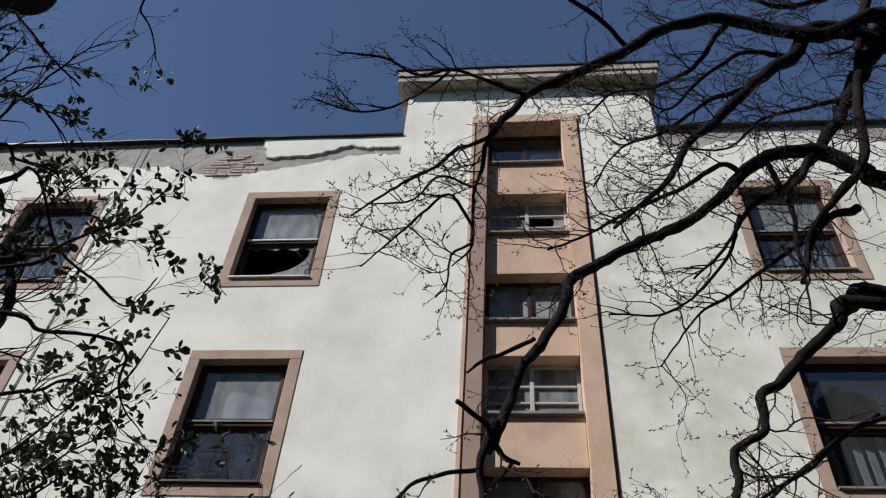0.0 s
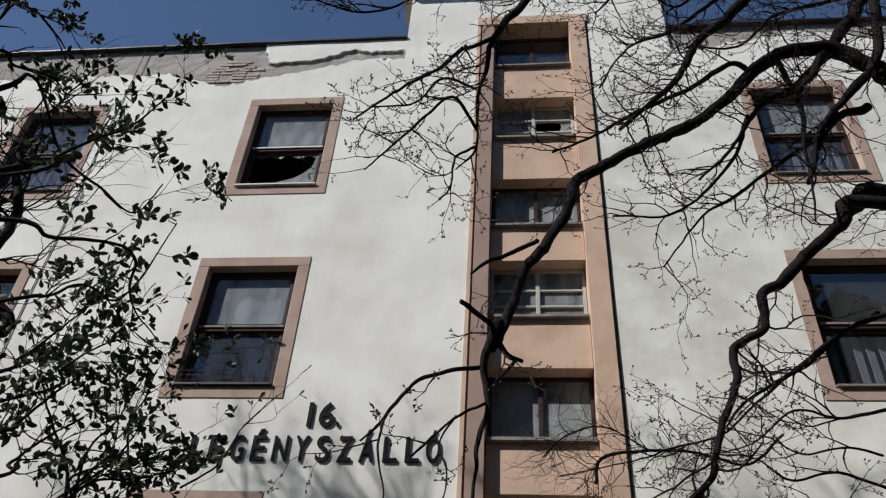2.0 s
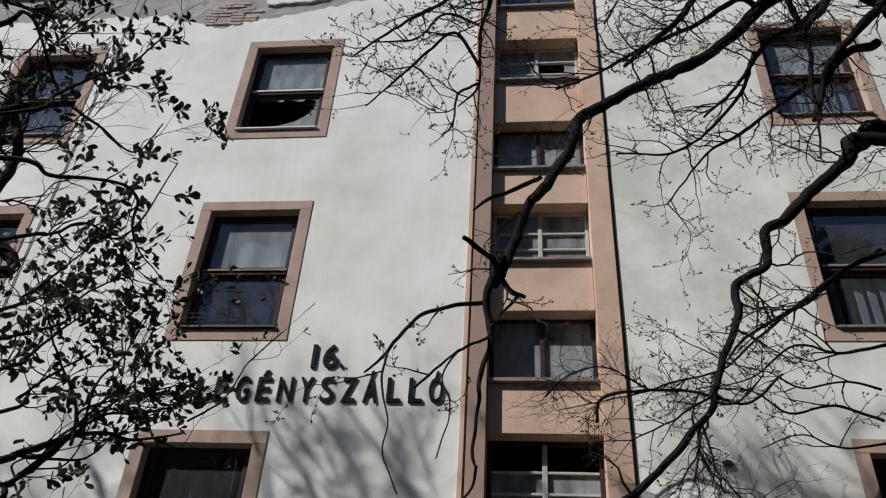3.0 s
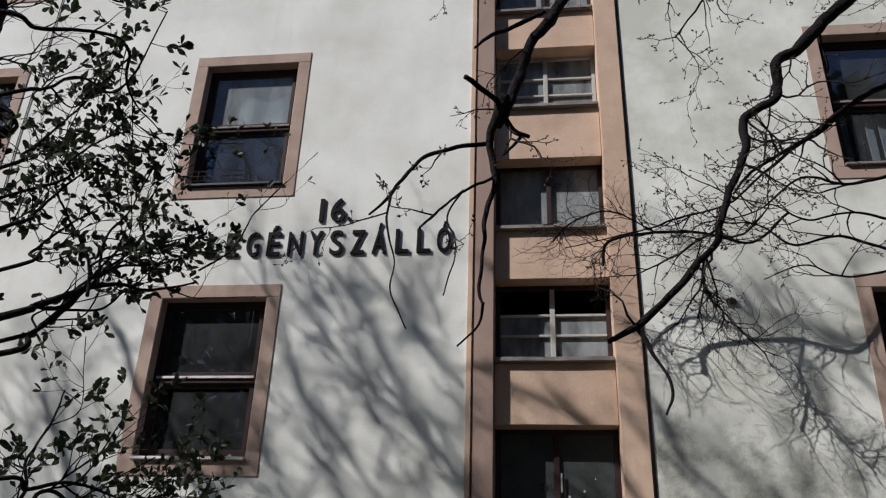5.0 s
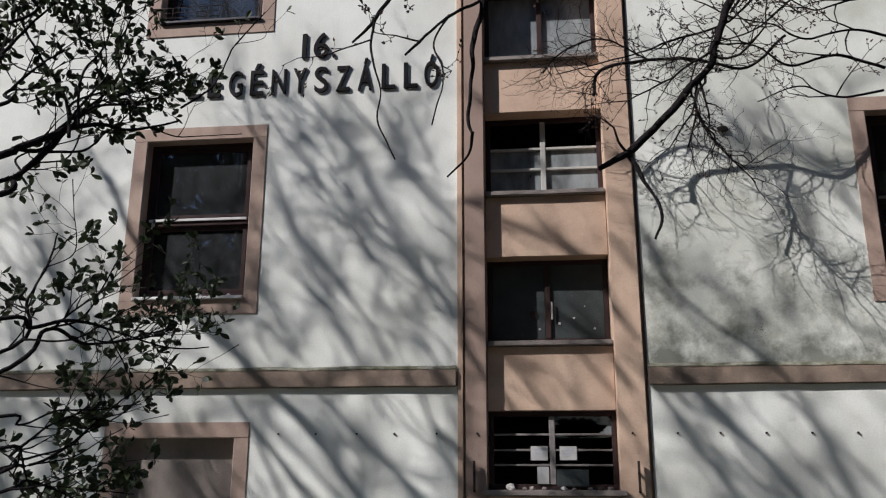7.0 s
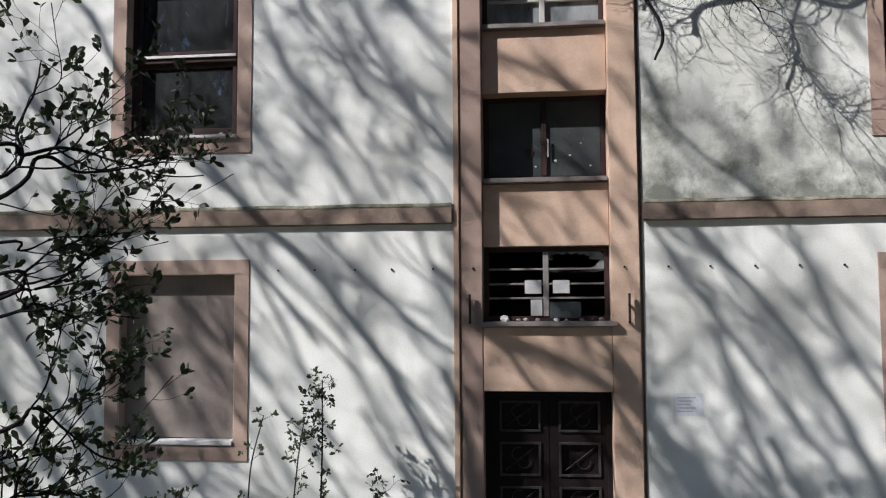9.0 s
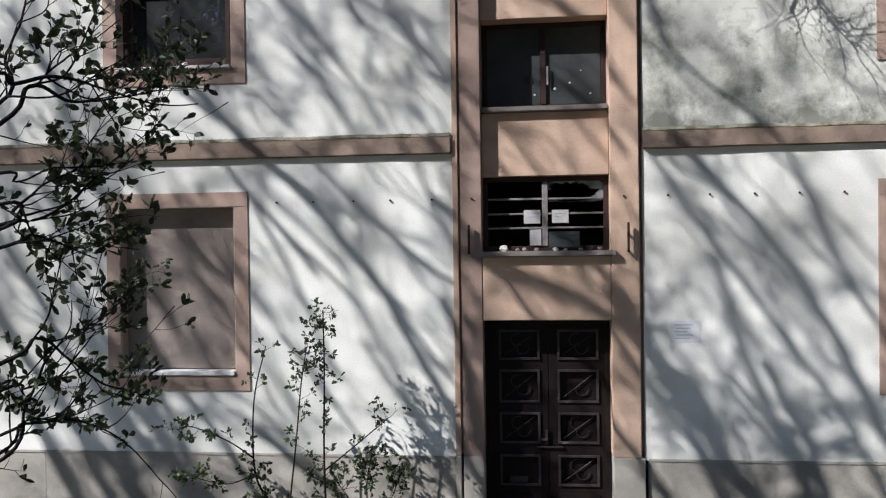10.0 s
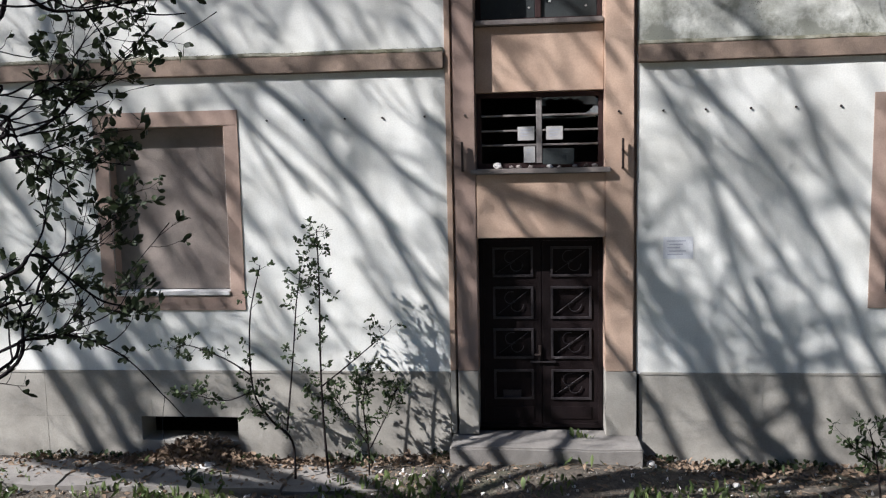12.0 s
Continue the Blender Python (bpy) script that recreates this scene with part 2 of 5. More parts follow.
def rough_box(x0, x1, y0, y1, z0, z1, bevel=0.006, cuts=0.25, wob=0.004):
    """A long trim piece with slightly uneven arrises."""
    bm = boxed(x0, x1, y0, y1, z0, z1)
    n = max(1, int(max(x1 - x0, z1 - z0) / cuts))
    axis = 0 if x1 - x0 > z1 - z0 else 2
    lo, hi = (x0, x1) if axis == 0 else (z0, z1)
    for i in range(1, n):
        co = [0, 0, 0]
        co[axis] = lo + (hi - lo) * i / n
        no = [0, 0, 0]
        no[axis] = 1
        bmesh.ops.bisect_plane(bm, geom=bm.verts[:] + bm.edges[:] + bm.faces[:], plane_co=co, plane_no=no)
    for v in bm.verts:
        d = noise.noise_vector(v.co * 2.3 + Vector((7, 3, 1))) * wob
        d[axis] = 0
        v.co += d
    bmesh.ops.bevel(bm, geom=[e for e in bm.edges if e.is_manifold and e.calc_face_angle(0) > 0.8], offset=bevel, segments=2, affect="EDGES")
    return bm


def wall_mesh(x0, x1, z0, z1, y0, y1, holes):
    """A wall in the plane y, thick from y0 to y1, with rectangular openings through it."""
    xs = sorted({x0, x1, *[h[0] for h in holes], *[h[1] for h in holes]})
    zs = sorted({z0, z1, *[h[2] for h in holes], *[h[3] for h in holes]})
    bm = bmesh.new()
    cache = {}

    def v(x, y, z):
        k = (x, y, z)
        if k not in cache:
            cache[k] = bm.verts.new(k)
        return cache[k]

    def solid(i, j):
        if not (0 <= i < len(xs) - 1 and 0 <= j < len(zs) - 1):
            return False
        cx, cz = (xs[i] + xs[i + 1]) / 2, (zs[j] + zs[j + 1]) / 2
        return not any(h[0] < cx < h[1] and h[2] < cz < h[3] for h in holes)

    for i in range(len(xs) - 1):
        for j in range(len(zs) - 1):
            if not solid(i, j):
                continue
            a, b, c, d = xs[i], xs[i + 1], zs[j], zs[j + 1]
            bm.faces.new([v(a, y0, c), v(b, y0, c), v(b, y0, d), v(a, y0, d)])
            bm.faces.new([v(a, y1, c), v(a, y1, d), v(b, y1, d), v(b, y1, c)])
            if not solid(i - 1, j):
                bm.faces.new([v(a, y0, c), v(a, y0, d), v(a, y1, d), v(a, y1, c)])
            if not solid(i + 1, j):
                bm.faces.new([v(b, y0, c), v(b, y1, c), v(b, y1, d), v(b, y0, d)])
            if not solid(i, j - 1):
                bm.faces.new([v(a, y0, c), v(a, y1, c), v(b, y1, c), v(b, y0, c)])
            if not solid(i, j + 1):
                bm.faces.new([v(a, y0, d), v(b, y0, d), v(b, y1, d), v(a, y1, d)])
    return bm


# ---- the facade ----
T = 0.165                      # width of the window surrounds
COLUMNS = {"far": (-9.10, -7.45), "near": (-4.89, -3.245), "east": (3.33, 4.975)}
ROWS = [(1.30, 3.49), (4.685, 6.967), (8.20, 10.515), (11.795, 14.107)]
FLOORS = (-0.3, 4.0, 7.55, 11.15, 14.75)
ROOF = 15.72


def inner(col, row):
    return (col[0] + T, col[1] - T, row[0] + T, row[1] - T)


VENT = (-4.53, -3.40, -0.20, 0.08)
west_holes = [inner(COLUMNS[c], r) for c in ("far", "near") for r in ROWS]
east_holes = [inner(COLUMNS["east"], r) for r in ROWS]
LOST = 13.95                   # above this height the wings' plaster is broken

wall_west = mesh_object("wall_west", wall_mesh(-13.0, -0.985, 0.60, LOST, 0.0, 0.34, west_holes), PLASTER)
tagged(wall_west, "white lime-plastered facade wall, stained and shadowed", "wall", kind="structure")
wall_east = mesh_object("wall_east", wall_mesh(1.0, 13.0, 3.94, LOST, 0.0, 0.34, east_holes[1:]), PLASTER_EAST)
tagged(wall_east, "white plastered facade wall with greenish stains", "wall", kind="structure")
wall_east_low = mesh_object("wall_east_base", wall_mesh(1.0, 13.0, 0.60, 3.94, 0.0, 0.34, east_holes[:1]), PLASTER)
tagged(wall_east_low, "clean white plastered wall below the string course", "wall", kind="structure")


def broken_plaster(x0, x1, z0, z1, lost, seed, step=0.024):
    """The top of a wing: a fine sheet of plaster that falls back to grey render where it has come off."""
    nx, nz = int((x1 - x0) / step), int((z1 - z0) / step)
    bm = bmesh.new()
    grid = []
    for j in range(nz + 1):
        row = []
        for i in range(nx + 1):
            x, z = x0 + (x1 - x0) * i / nx, z0 + (z1 - z0) * j / nz
            g = lost(x, z) + 0.10 * noise.noise(Vector((x * 1.9, seed, z * 2.6))) + 0.07 * noise.noise(Vector((x * 7, seed + 4, z * 8)))
            back = 0.044 * max(0.0, min(1.0, g / 0.03 + 0.5))
            back += 0.004 * noise.noise(Vector((x * 9, 3, z * 9))) * (1 if back > 0.01 else 0.25)
            row.append((bm.verts.new((x, max(0.0, back), z)), g))
        grid.append(row)
    for j in range(nz):
        for i in range(nx):
            q = [grid[j][i], grid[j][i + 1], grid[j + 1][i + 1], grid[j + 1][i]]
            f = bm.faces.new([a[0] for a in q])
            f.material_index = 1 if sum(a[1] for a in q) > 0 else 0
    return bm


def lost_west(x, z):
    rise = max(0.0, min(1.0, (x + 3.9) / 0.6))
    low = 14.95 - 0.36 * math.exp(-((x + 5.45) / 0.75) ** 2) - 0.14 * math.exp(-((x + 4.4) / 0.5) ** 2) + 0.17 * rise
    low += 0.08 * noise.noise(Vector((x * 0.9, 7, 2)))
    # a sheet of plaster still hangs on near the tower, over a crack
    sheet_foot = 15.20 + 0.22 * max(0.0, min(1.0, (x + 3.6) / 0.4)) + 0.05 * math.sin(x * 3.1)
    sheet = min(x + 4.9 + 0.35 * (z - 15.5), z - sheet_foot)
    return min(z - low, -sheet)


def lost_east(x, z):
    return z - (15.3 + 0.18 * math.sin(x * 1.7))


for nm, a, b, fn, sd in (("wall_west_top", -13.0, -2.28, lost_west, 1.0), ("wall_east_top", 2.38, 13.0, lost_east, 9.0)):
    holes = west_holes if a < 0 else east_holes
    bm = broken_plaster(a, b, 14.10, ROOF, fn, sd)
    top = mesh_object(nm, bm, [PLASTER, RENDER])
    tagged(top, "crumbling plaster along the roof edge over grey render", "wall", kind="structure")
    bm = wall_mesh(a, b, LOST, 14.10, 0.0, 0.34, [(h[0], h[1], LOST, h[3] if h[3] < 14.1 else 14.0) for h in holes if h[3] > LOST])
    box(bm, a, b, 0.05, 0.34, 14.10, ROOF)
    tagged(mesh_object(nm + "_back", bm, PLASTER), "plastered upper wall behind the roof edge", "wall", kind="structure")

# tower over the stairwell
tagged(mesh_object("wall_tower", wall_mesh(-2.28, 2.38, LOST, 17.20, -0.004, 0.34, [(-0.985, 1.0, LOST, 16.24)]), PLASTER), "raised white plastered stair tower wall", "wall", kind="structure")
bm = bmesh.new()
box(bm, -2.28, -1.98, 0.342, 3.0, ROOF - 1.0, 17.20)
box(bm, 2.08, 2.38, 0.342, 3.0, ROOF - 1.0, 17.20)
box(bm, -1.98, 2.08, 2.7, 3.0, ROOF - 1.0, 17.20)
tagged(mesh_object("wall_tower_side", bm, PLASTER), "white plastered sides of the stair tower", "wall", kind="structure")

cornice = thing("tower_cornice", "weathered grey-brown cornice slab capping the stair tower", "cornice", kind="structure")
part("slab", rough_box(-2.50, 2.60, -0.25, 3.2, 17.20, 17.36, 0.012), CORNICE, cornice)
part("fascia", rough_box(-2.53, 2.63, -0.28, 3.23, 17.36, 17.56, 0.012), CORNICE, cornice)
part("metal_edge", boxed(-2.56, 2.66, -0.31, 3.26, 17.56, 17.60, bevel=0.006), TIN, cornice, "dark sheet-metal edging")
for nm, a, b in (("roof_edge_west", -13.0, -2.285), ("roof_edge_east", 2.385, 13.0)):
    edge = thing(nm, "dark sheet-metal roof edge above the plaster", "roof edge", kind="structure")
    part("drip", rough_box(a, b, -0.05, 0.5, ROOF + 0.002, ROOF + 0.05, 0.006, 0.4, 0.012), TIN, edge)
    part("mortar_bed", rough_box(a, b, 0.0, 0.6, ROOF + 0.052, ROOF + 0.10, 0.01, 0.3, 0.02), CORNICE, edge)
roof = mesh_object("roof", boxed(-13, 13, 0.34, 9.0, ROOF - 0.25, ROOF - 0.05), TIN)
tagged(roof, "flat roof behind the parapet", "roof", kind="structure")

# stair strip: fillets, piers, panels and a recess behind
STRIP = [(15.98, 14.89), (14.005, 13.03), (12.08, 11.135), (10.457, 9.50), (8.687, 7.71), (7.013, 6.035), (5.279, 4.339), (3.60, 2.80)]
strip = thing("wall_stair_strip", "tall peach-painted stairwell strip with piers and panels", "wall", kind="structure")
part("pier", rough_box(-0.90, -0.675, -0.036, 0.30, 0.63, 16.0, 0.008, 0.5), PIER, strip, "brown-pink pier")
part("pier", rough_box(0.67, 0.965, -0.036, 0.30, 0.63, 16.0, 0.008, 0.5), PEACH, strip)
part("fillet", rough_box(-0.985, -0.925, -0.022, 0.30, 0.63, 16.0, 0.006, 0.5), PEACH, strip)
part("groove_back", boxed(-0.924, -0.901, 0.04, 0.30, 0.63, 16.0), TRIM, strip)
part("groove_back", rough_box(0.967, 1.0, 0.05, 0.30, 0.63, 16.0, 0.005, 0.5), TRIM, strip)
part("head", rough_box(-0.985, 1.0, -0.040, 0.30, 16.002, 16.24, 0.008, 0.5), PEACH, strip)
for i, (top, sill) in enumerate(STRIP):
    nxt = STRIP[i + 1][0] if i + 1 < len(STRIP) else 2.07
    last = i + 1 == len(STRIP)
    y = -0.034 if last else 0.078
    part("panel", rough_box(-0.672, 0.667, y, 0.30, nxt, sill - 0.062, 0.006, 0.4), PEACH, strip)
part("lintel", rough_box(-0.672, 0.667, 0.10, 0.30, 15.98, 16.0, 0.002), PEACH, strip)

# plinth with its blocks
plinth = thing("plinth", "grey-beige cement plinth with block joints", "plinth", kind="structure")
part("backing", wall_mesh(-13, -0.99, -0.6, 0.598, -0.003, 0.34, [VENT]), PLINTH, plinth)
part("backing", boxed(1.03, 13, -0.003, 0.34, -0.6, 0.598), PLINTH, plinth)


def band(name, a, b):
    t = thing(name, "projecting brown cement string course with mossy top", "string course", kind="structure")
    part("course", rough_box(a, b, -0.052, 0.05, 3.85, 4.03, 0.012, 0.22, 0.006), BAND, t)
    part("weathered_top", rough_box(a, b, -0.035, -0.001, 4.032, 4.075, 0.01, 0.12, 0.012), LEDGE, t, "mossy mortar fillet")
    return t


band("string_course_west", -13.0, -0.99)
band("string_course_east", 1.004, 13.0)

# rooms behind the windows, their dimness put into the plaster colour
rooms = thing("interior", "bare rooms behind the windows, their dimness put into the wall colour", "interior", kind="structure")
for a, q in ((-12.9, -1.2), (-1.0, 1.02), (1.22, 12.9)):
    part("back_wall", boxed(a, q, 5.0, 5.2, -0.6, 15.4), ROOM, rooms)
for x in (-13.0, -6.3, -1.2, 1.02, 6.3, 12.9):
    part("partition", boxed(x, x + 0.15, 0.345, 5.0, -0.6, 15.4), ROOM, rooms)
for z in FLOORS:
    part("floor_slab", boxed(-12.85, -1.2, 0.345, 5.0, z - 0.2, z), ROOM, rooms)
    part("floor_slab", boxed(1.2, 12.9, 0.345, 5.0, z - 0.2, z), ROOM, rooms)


# ---- windows ----
def surround(t, col, row, mat=TRIM):
    x0, x1 = col
    z0, z1 = row
    w = T - 0.004
    part("surround", rough_box(x0, x1, -0.012, 0.0, z1 - w, z1, 0.003, 0.3, 0.0025), mat, t)
    part("surround", rough_box(x0, x1, -0.012, 0.0, z0, z0 + w, 0.003, 0.3, 0.0025), mat, t)
    for a, b in ((x0, x0 + w), (x1 - w, x1)):
        part("surround", rough_box(a, b, -0.0105, 0.0, z0 + w, z1 - w, 0.003, 0.3, 0.0025), mat, t)
    a, b, c, d = inner(col, row)
    for q in ((a - 0.004, a + 0.004, 0.001, 0.19, c, d), (b - 0.004, b + 0.004, 0.001, 0.16, c, d), (a, b, 0.001, 0.16, d - 0.004, d + 0.004), (a, b, 0.001, 0.16, c - 0.004, c + 0.004)):
        part("reveal", boxed(*q), mat, t)


def frame_rect(a, b, c, d, y0, y1, w, bevel=0.005):
    bm = bmesh.new()
    box(bm, a, b, y0, y1, d - w, d, bevel)
    box(bm, a, b, y0, y1, c, c + w, bevel)
    box(bm, a, a + w, y0, y1, c + w, d - w, bevel)
    box(bm, b - w, b, y0, y1, c + w, d - w, bevel)
    return bm


def pane_mesh(a, b, c, d, y, hole=None, jag=0.16):
    """A pane 4 mm thick; hole: centre and radii of a jagged break."""
    bm = bmesh.new()
    if hole is None:
        return box(bm, a, b, y, y + 0.004, c, d)
    hx, hz, rx, rz = hole
    n = 48
    ring, rim = [], []
    rng = random.Random(int(hx * 100))
    for i in range(n):
        th = 2 * math.pi * i / n
        k = 1 + rng.uniform(-jag, jag)
        x, z = hx + rx * k * math.cos(th), hz + rz * k * math.sin(th)
        ring.append((min(max(x, a + 0.002), b - 0.002), min(max(z, c + 0.002), d - 0.002)))
        s = 1e9
        for val, comp, o in ((a, math.cos(th), hx), (b, math.cos(th), hx), (c, math.sin(th), hz), (d, math.sin(th), hz)):
            if abs(comp) > 1e-6 and (val - o) / comp > 0:
                s = min(s, (val - o) / comp)
        rim.append((hx + s * math.cos(th), hz + s * math.sin(th)))
    for y2 in (y, y + 0.004):
        vi = [bm.verts.new((x, y2, z)) for x, z in ring]
        vo = [bm.verts.new((x, y2, z)) for x, z in rim]
        for i in range(n):
            bm.faces.new([vi[i], vi[(i + 1) % n], vo[(i + 1) % n], vo[i]])
    return bm


def casement(t, col, row, split=0.48, glass=GLASS, low_glass=None, low_hole=None, up_hole=None, sill=SILL, jag=0.16):
    """Dark-painted two-part window set back in its opening."""
    a, b, c, d = inner(col, row)
    c += 0.045
    y = 0.13
    part("window_frame", frame_rect(a, b, c, d, y, y + 0.07, 0.055), WOOD_DARK, t)
    m = c + (d - c) * split
    part("transom", boxed(a + 0.055, b - 0.055, y - 0.03, y + 0.06, m - 0.045, m + 0.045, bevel=0.008), WOOD_DARK, t)
    part("drip_bar", boxed(a + 0.06, b - 0.06, y - 0.05, y - 0.031, m + 0.01, m + 0.04, bevel=0.004), WHITE_TIN if sill is WHITE_TIN else SILL, t)
    for lo, hi, hole, gl in ((c + 0.055, m - 0.045, low_hole, low_glass or glass), (m + 0.045, d - 0.055, up_hole, glass)):
        s = part("sash", frame_rect(a + 0.06, b - 0.06, lo + 0.003, hi - 0.003, y + 0.005, y + 0.055, 0.05), WOOD_DARK, t)
        p = part("pane", pane_mesh(a + 0.105, b - 0.105, lo + 0.048, hi - 0.048, y + 0.03, hole, jag), gl, s)
        p.visible_shadow = False
    part("window_sill", rough_box(a + 0.004, b - 0.004, -0.05, y, c - 0.04, c - 0.004, 0.006, 0.2), sill, t)


def pleated(x0, x1, z0, z1, y, pitch=0.09, depth=0.022):
    bm = bmesh.new()
    n = int((x1 - x0) / pitch * 6)
    lo, hi = [], []
    for i in range(n + 1):
        x = x0 + (x1 - x0) * i / n
        yy = y + depth * math.sin(2 * math.pi * (x - x0) / pitch + 0.6 * math.sin(x * 7))
        lo.append(bm.verts.new((x, yy, z0)))
        hi.append(bm.verts.new((x, yy, z1)))
    for i in range(n):
        bm.faces.new([lo[i], lo[i + 1], hi[i + 1], hi[i]])
    bmesh.ops.solidify(bm, geom=bm.faces[:], thickness=0.003)
    return bm


def window(name, c, r, label, **k):
    t = thing(name, label, "window", kind="structure")
    surround(t, COLUMNS[c], ROWS[r])
    casement(t, COLUMNS[c], ROWS[r], **k)
    return t


def curtain(col, row, x0, x1, z0, z1, pitch=0.09, label="faded pale curtain hanging behind the window glass"):
    a, b, c, d = inner(COLUMNS[col], ROWS[row])
    w, h = b - a, d - c
    ob = mesh_object("curtain", pleated(a + w * x0, a + w * x1, c + h * z0, c + h * z1, 0.26, pitch), CURTAIN)
    return tagged(ob, label, "curtain")


nx0, nx1, nz0, nz1 = inner(COLUMNS["near"], ROWS[3])
window("window_1", "near", 3, "brown-framed window with broken lower pane", glass=GLASS_DIRTY, low_glass=GLASS_FROST, low_hole=(nx0 + 0.36, nz0 + 0.80, 0.80, 0.56), jag=0.02, sill=WHITE_TIN)
window("window_2", "near", 2, "brown-framed two-part window reflecting branches and sky", glass=GLASS_DIRTY, low_glass=GLASS, sill=TIN)
window("window_3", "near", 1, "dark two-part window with a white sill and broken panes", sill=WHITE_TIN)
t4 = thing("window_4", "ground-floor window closed with a tan board", "window", kind="structure")
surround(t4, COLUMNS["near"], ROWS[0])
a, b, c, d = inner(COLUMNS["near"], ROWS[0])
part("board", rough_box(a + 0.004, b - 0.004, 0.132, 0.155, c + 0.06, d - 0.004, 0.002, 0.5), BOARD, t4, "tan board closing the opening")
part("window_sill", rough_box(a + 0.004, b - 0.004, -0.03, 0.131, c + 0.006, c + 0.055, 0.006, 0.15), WHITE_TIN, t4, "flaking white sill")
window("window_5", "far", 3, "brown-framed window with bright curtain behind glass")
window("window_6", "far", 2, "brown-framed two-part window behind leafy branches")
window("window_7", "far", 1, "brown-framed two-part window with dark glass")
window("window_8", "far", 0, "brown-framed ground-floor window with dark glass")
window("window_9", "east", 3, "brown-framed window with pale slatted curtain", glass=GLASS_DIRTY, low_glass=GLASS)
window("window_10", "east", 2, "brown-framed window with pale slatted curtain below", low_glass=GLASS)
window("window_11", "east", 1, "brown-framed two-part window with dark glass")
window("window_12", "east", 0, "brown-framed ground-floor window with dark glass")
curtain("near", 2, 0.22, 0.95, 0.5, 1.0, 0.45)
curtain("near", 3, 0.1, 0.95, 0.47, 0.97, 0.3)
curtain("far", 3, 0.05, 0.95, 0.1, 0.97, 0.12)
curtain("east", 3, 0.02, 0.98, 0.5, 0.97, 0.4)
for w_row in (3, 2):
    for k in range(7):
        a, q, c, d = inner(COLUMNS["east"], ROWS[w_row])
        sx = a + 0.13 + k * 0.155
        bm = bmesh.new()
        box(bm, sx, sx + 0.11, 0.24, 0.247, c + 0.07, c + (d - c) * 0.46, 0.002)
        ob = mesh_object("blind_slat", bm, CURTAIN)
        ob.matrix_world = Matrix.Translation((sx, 0.24, 0)) @ Matrix.Rotation(0.25, 4, "Z") @ Matrix.Translation((-sx, -0.24, 0))
        tagged(ob, "pale upright blind slat behind the lower pane", "blind", "window blind slats")


# stairwell windows
def stair_window(idx, label, pale=False, bars=(), fill="glass", hole=None, y=0.285, jag=0.16, pane_top=1.0):
    top, sill = STRIP[idx]
    t = thing("window_%d" % (13 + idx), label, "stair window", kind="structure")
    a, b, c, d = -0.668, 0.664, sill + 0.004, top - 0.004
    fm = WOOD_PALE if pale else WOOD_DARK
    if idx == 7:
        fm = WOOD_GREY
    part("window_frame", frame_rect(a, b, c, d, y, y + 0.06, 0.05), WOOD_DARK if idx in (5, 7) else fm, t)
    part("mullion", boxed(-0.035, 0.025, y - 0.012, y + 0.055, c + 0.05, d - 0.05, bevel=0.006), fm, t)
    for k, (p, q) in enumerate(((a + 0.05, -0.035), (0.025, b - 0.05))):
        if fill == "sheet":
            part("sheet", rough_box(p + 0.002, q - 0.002, y + 0.015, y + 0.03, c + 0.052, d - 0.052, 0.002, 0.3), SHEET, t, "dented grey-green sheet infill")
        elif fill != "none":
            pm = pane_mesh(p, q, c + 0.05, c + 0.05 + (d - c - 0.1) * pane_top, y + 0.03, hole if k == 1 else None, jag)
            ob = part("pane", pm, GLASS_FROST if fill == "frost" else GLASS, t, "clouded pane" if fill == "frost" else "")
            ob.visible_shadow = False
        for f in bars:
            zz = c + 0.05 + (d - c - 0.1) * f
            part("glazing_bar", boxed(p, q, y - 0.006, y + 0.05, zz - (0.01 if idx == 7 else 0.014), zz + (0.01 if idx == 7 else 0.014), bevel=0.003), WOOD_GREY if idx == 7 else WOOD_PALE, t, "pale flaking glazing bar")
    sx = 0.06 if idx == 7 else -0.02
    if idx == 7:
        part("broken_pane", pane_mesh(0.025, b - 0.05, c + 0.52, d - 0.05, y + 0.03, (0.27, c + 0.62, 0.27, 0.11), 0.22), GLASS_FROST, t, "jagged rest of a clouded pane").visible_shadow = False
        part("board_scrap", rough_box(0.03, 0.36, y - 0.045, y - 0.03, c + 0.03, c + 0.2, 0.004, 0.08, 0.012), SHEET, t, "dark green scrap of board")
    part("window_sill", rough_box(-0.668 - max(sx, -0.002), 0.664 + max(sx, -0.002), -0.10 if idx == 7 else 0.015, y, sill - 0.058, sill, 0.01, 0.15, 0.005), SILL, t, "worn cement sill")
    return t


stair_window(0, "shallow dark stairwell window with worn sill")
stair_window(1, "stairwell window with pale bars and broken glass", True, (0.33, 0.66), fill="frost", hole=(0.24, 13.52, 0.21, 0.19), jag=0.03)
stair_window(2, "stairwell window with two frosted panes", fill="frost")
stair_window(3, "stairwell window with pale glazing bars", True, (0.3, 0.62), fill="frost")
stair_window(4, "stairwell window with two frosted panes", fill="frost")
stair_window(5, "stairwell window with pale glazing bars", True, (0.33, 0.62), fill="frost", pane_top=0.62)
stair_window(6, "stairwell window closed with grey-green sheets", fill="sheet")
w7 = stair_window(7, "broken stairwell window with pale bars over the door", True, (0.28, 0.5, 0.73), fill="none", y=0.15)

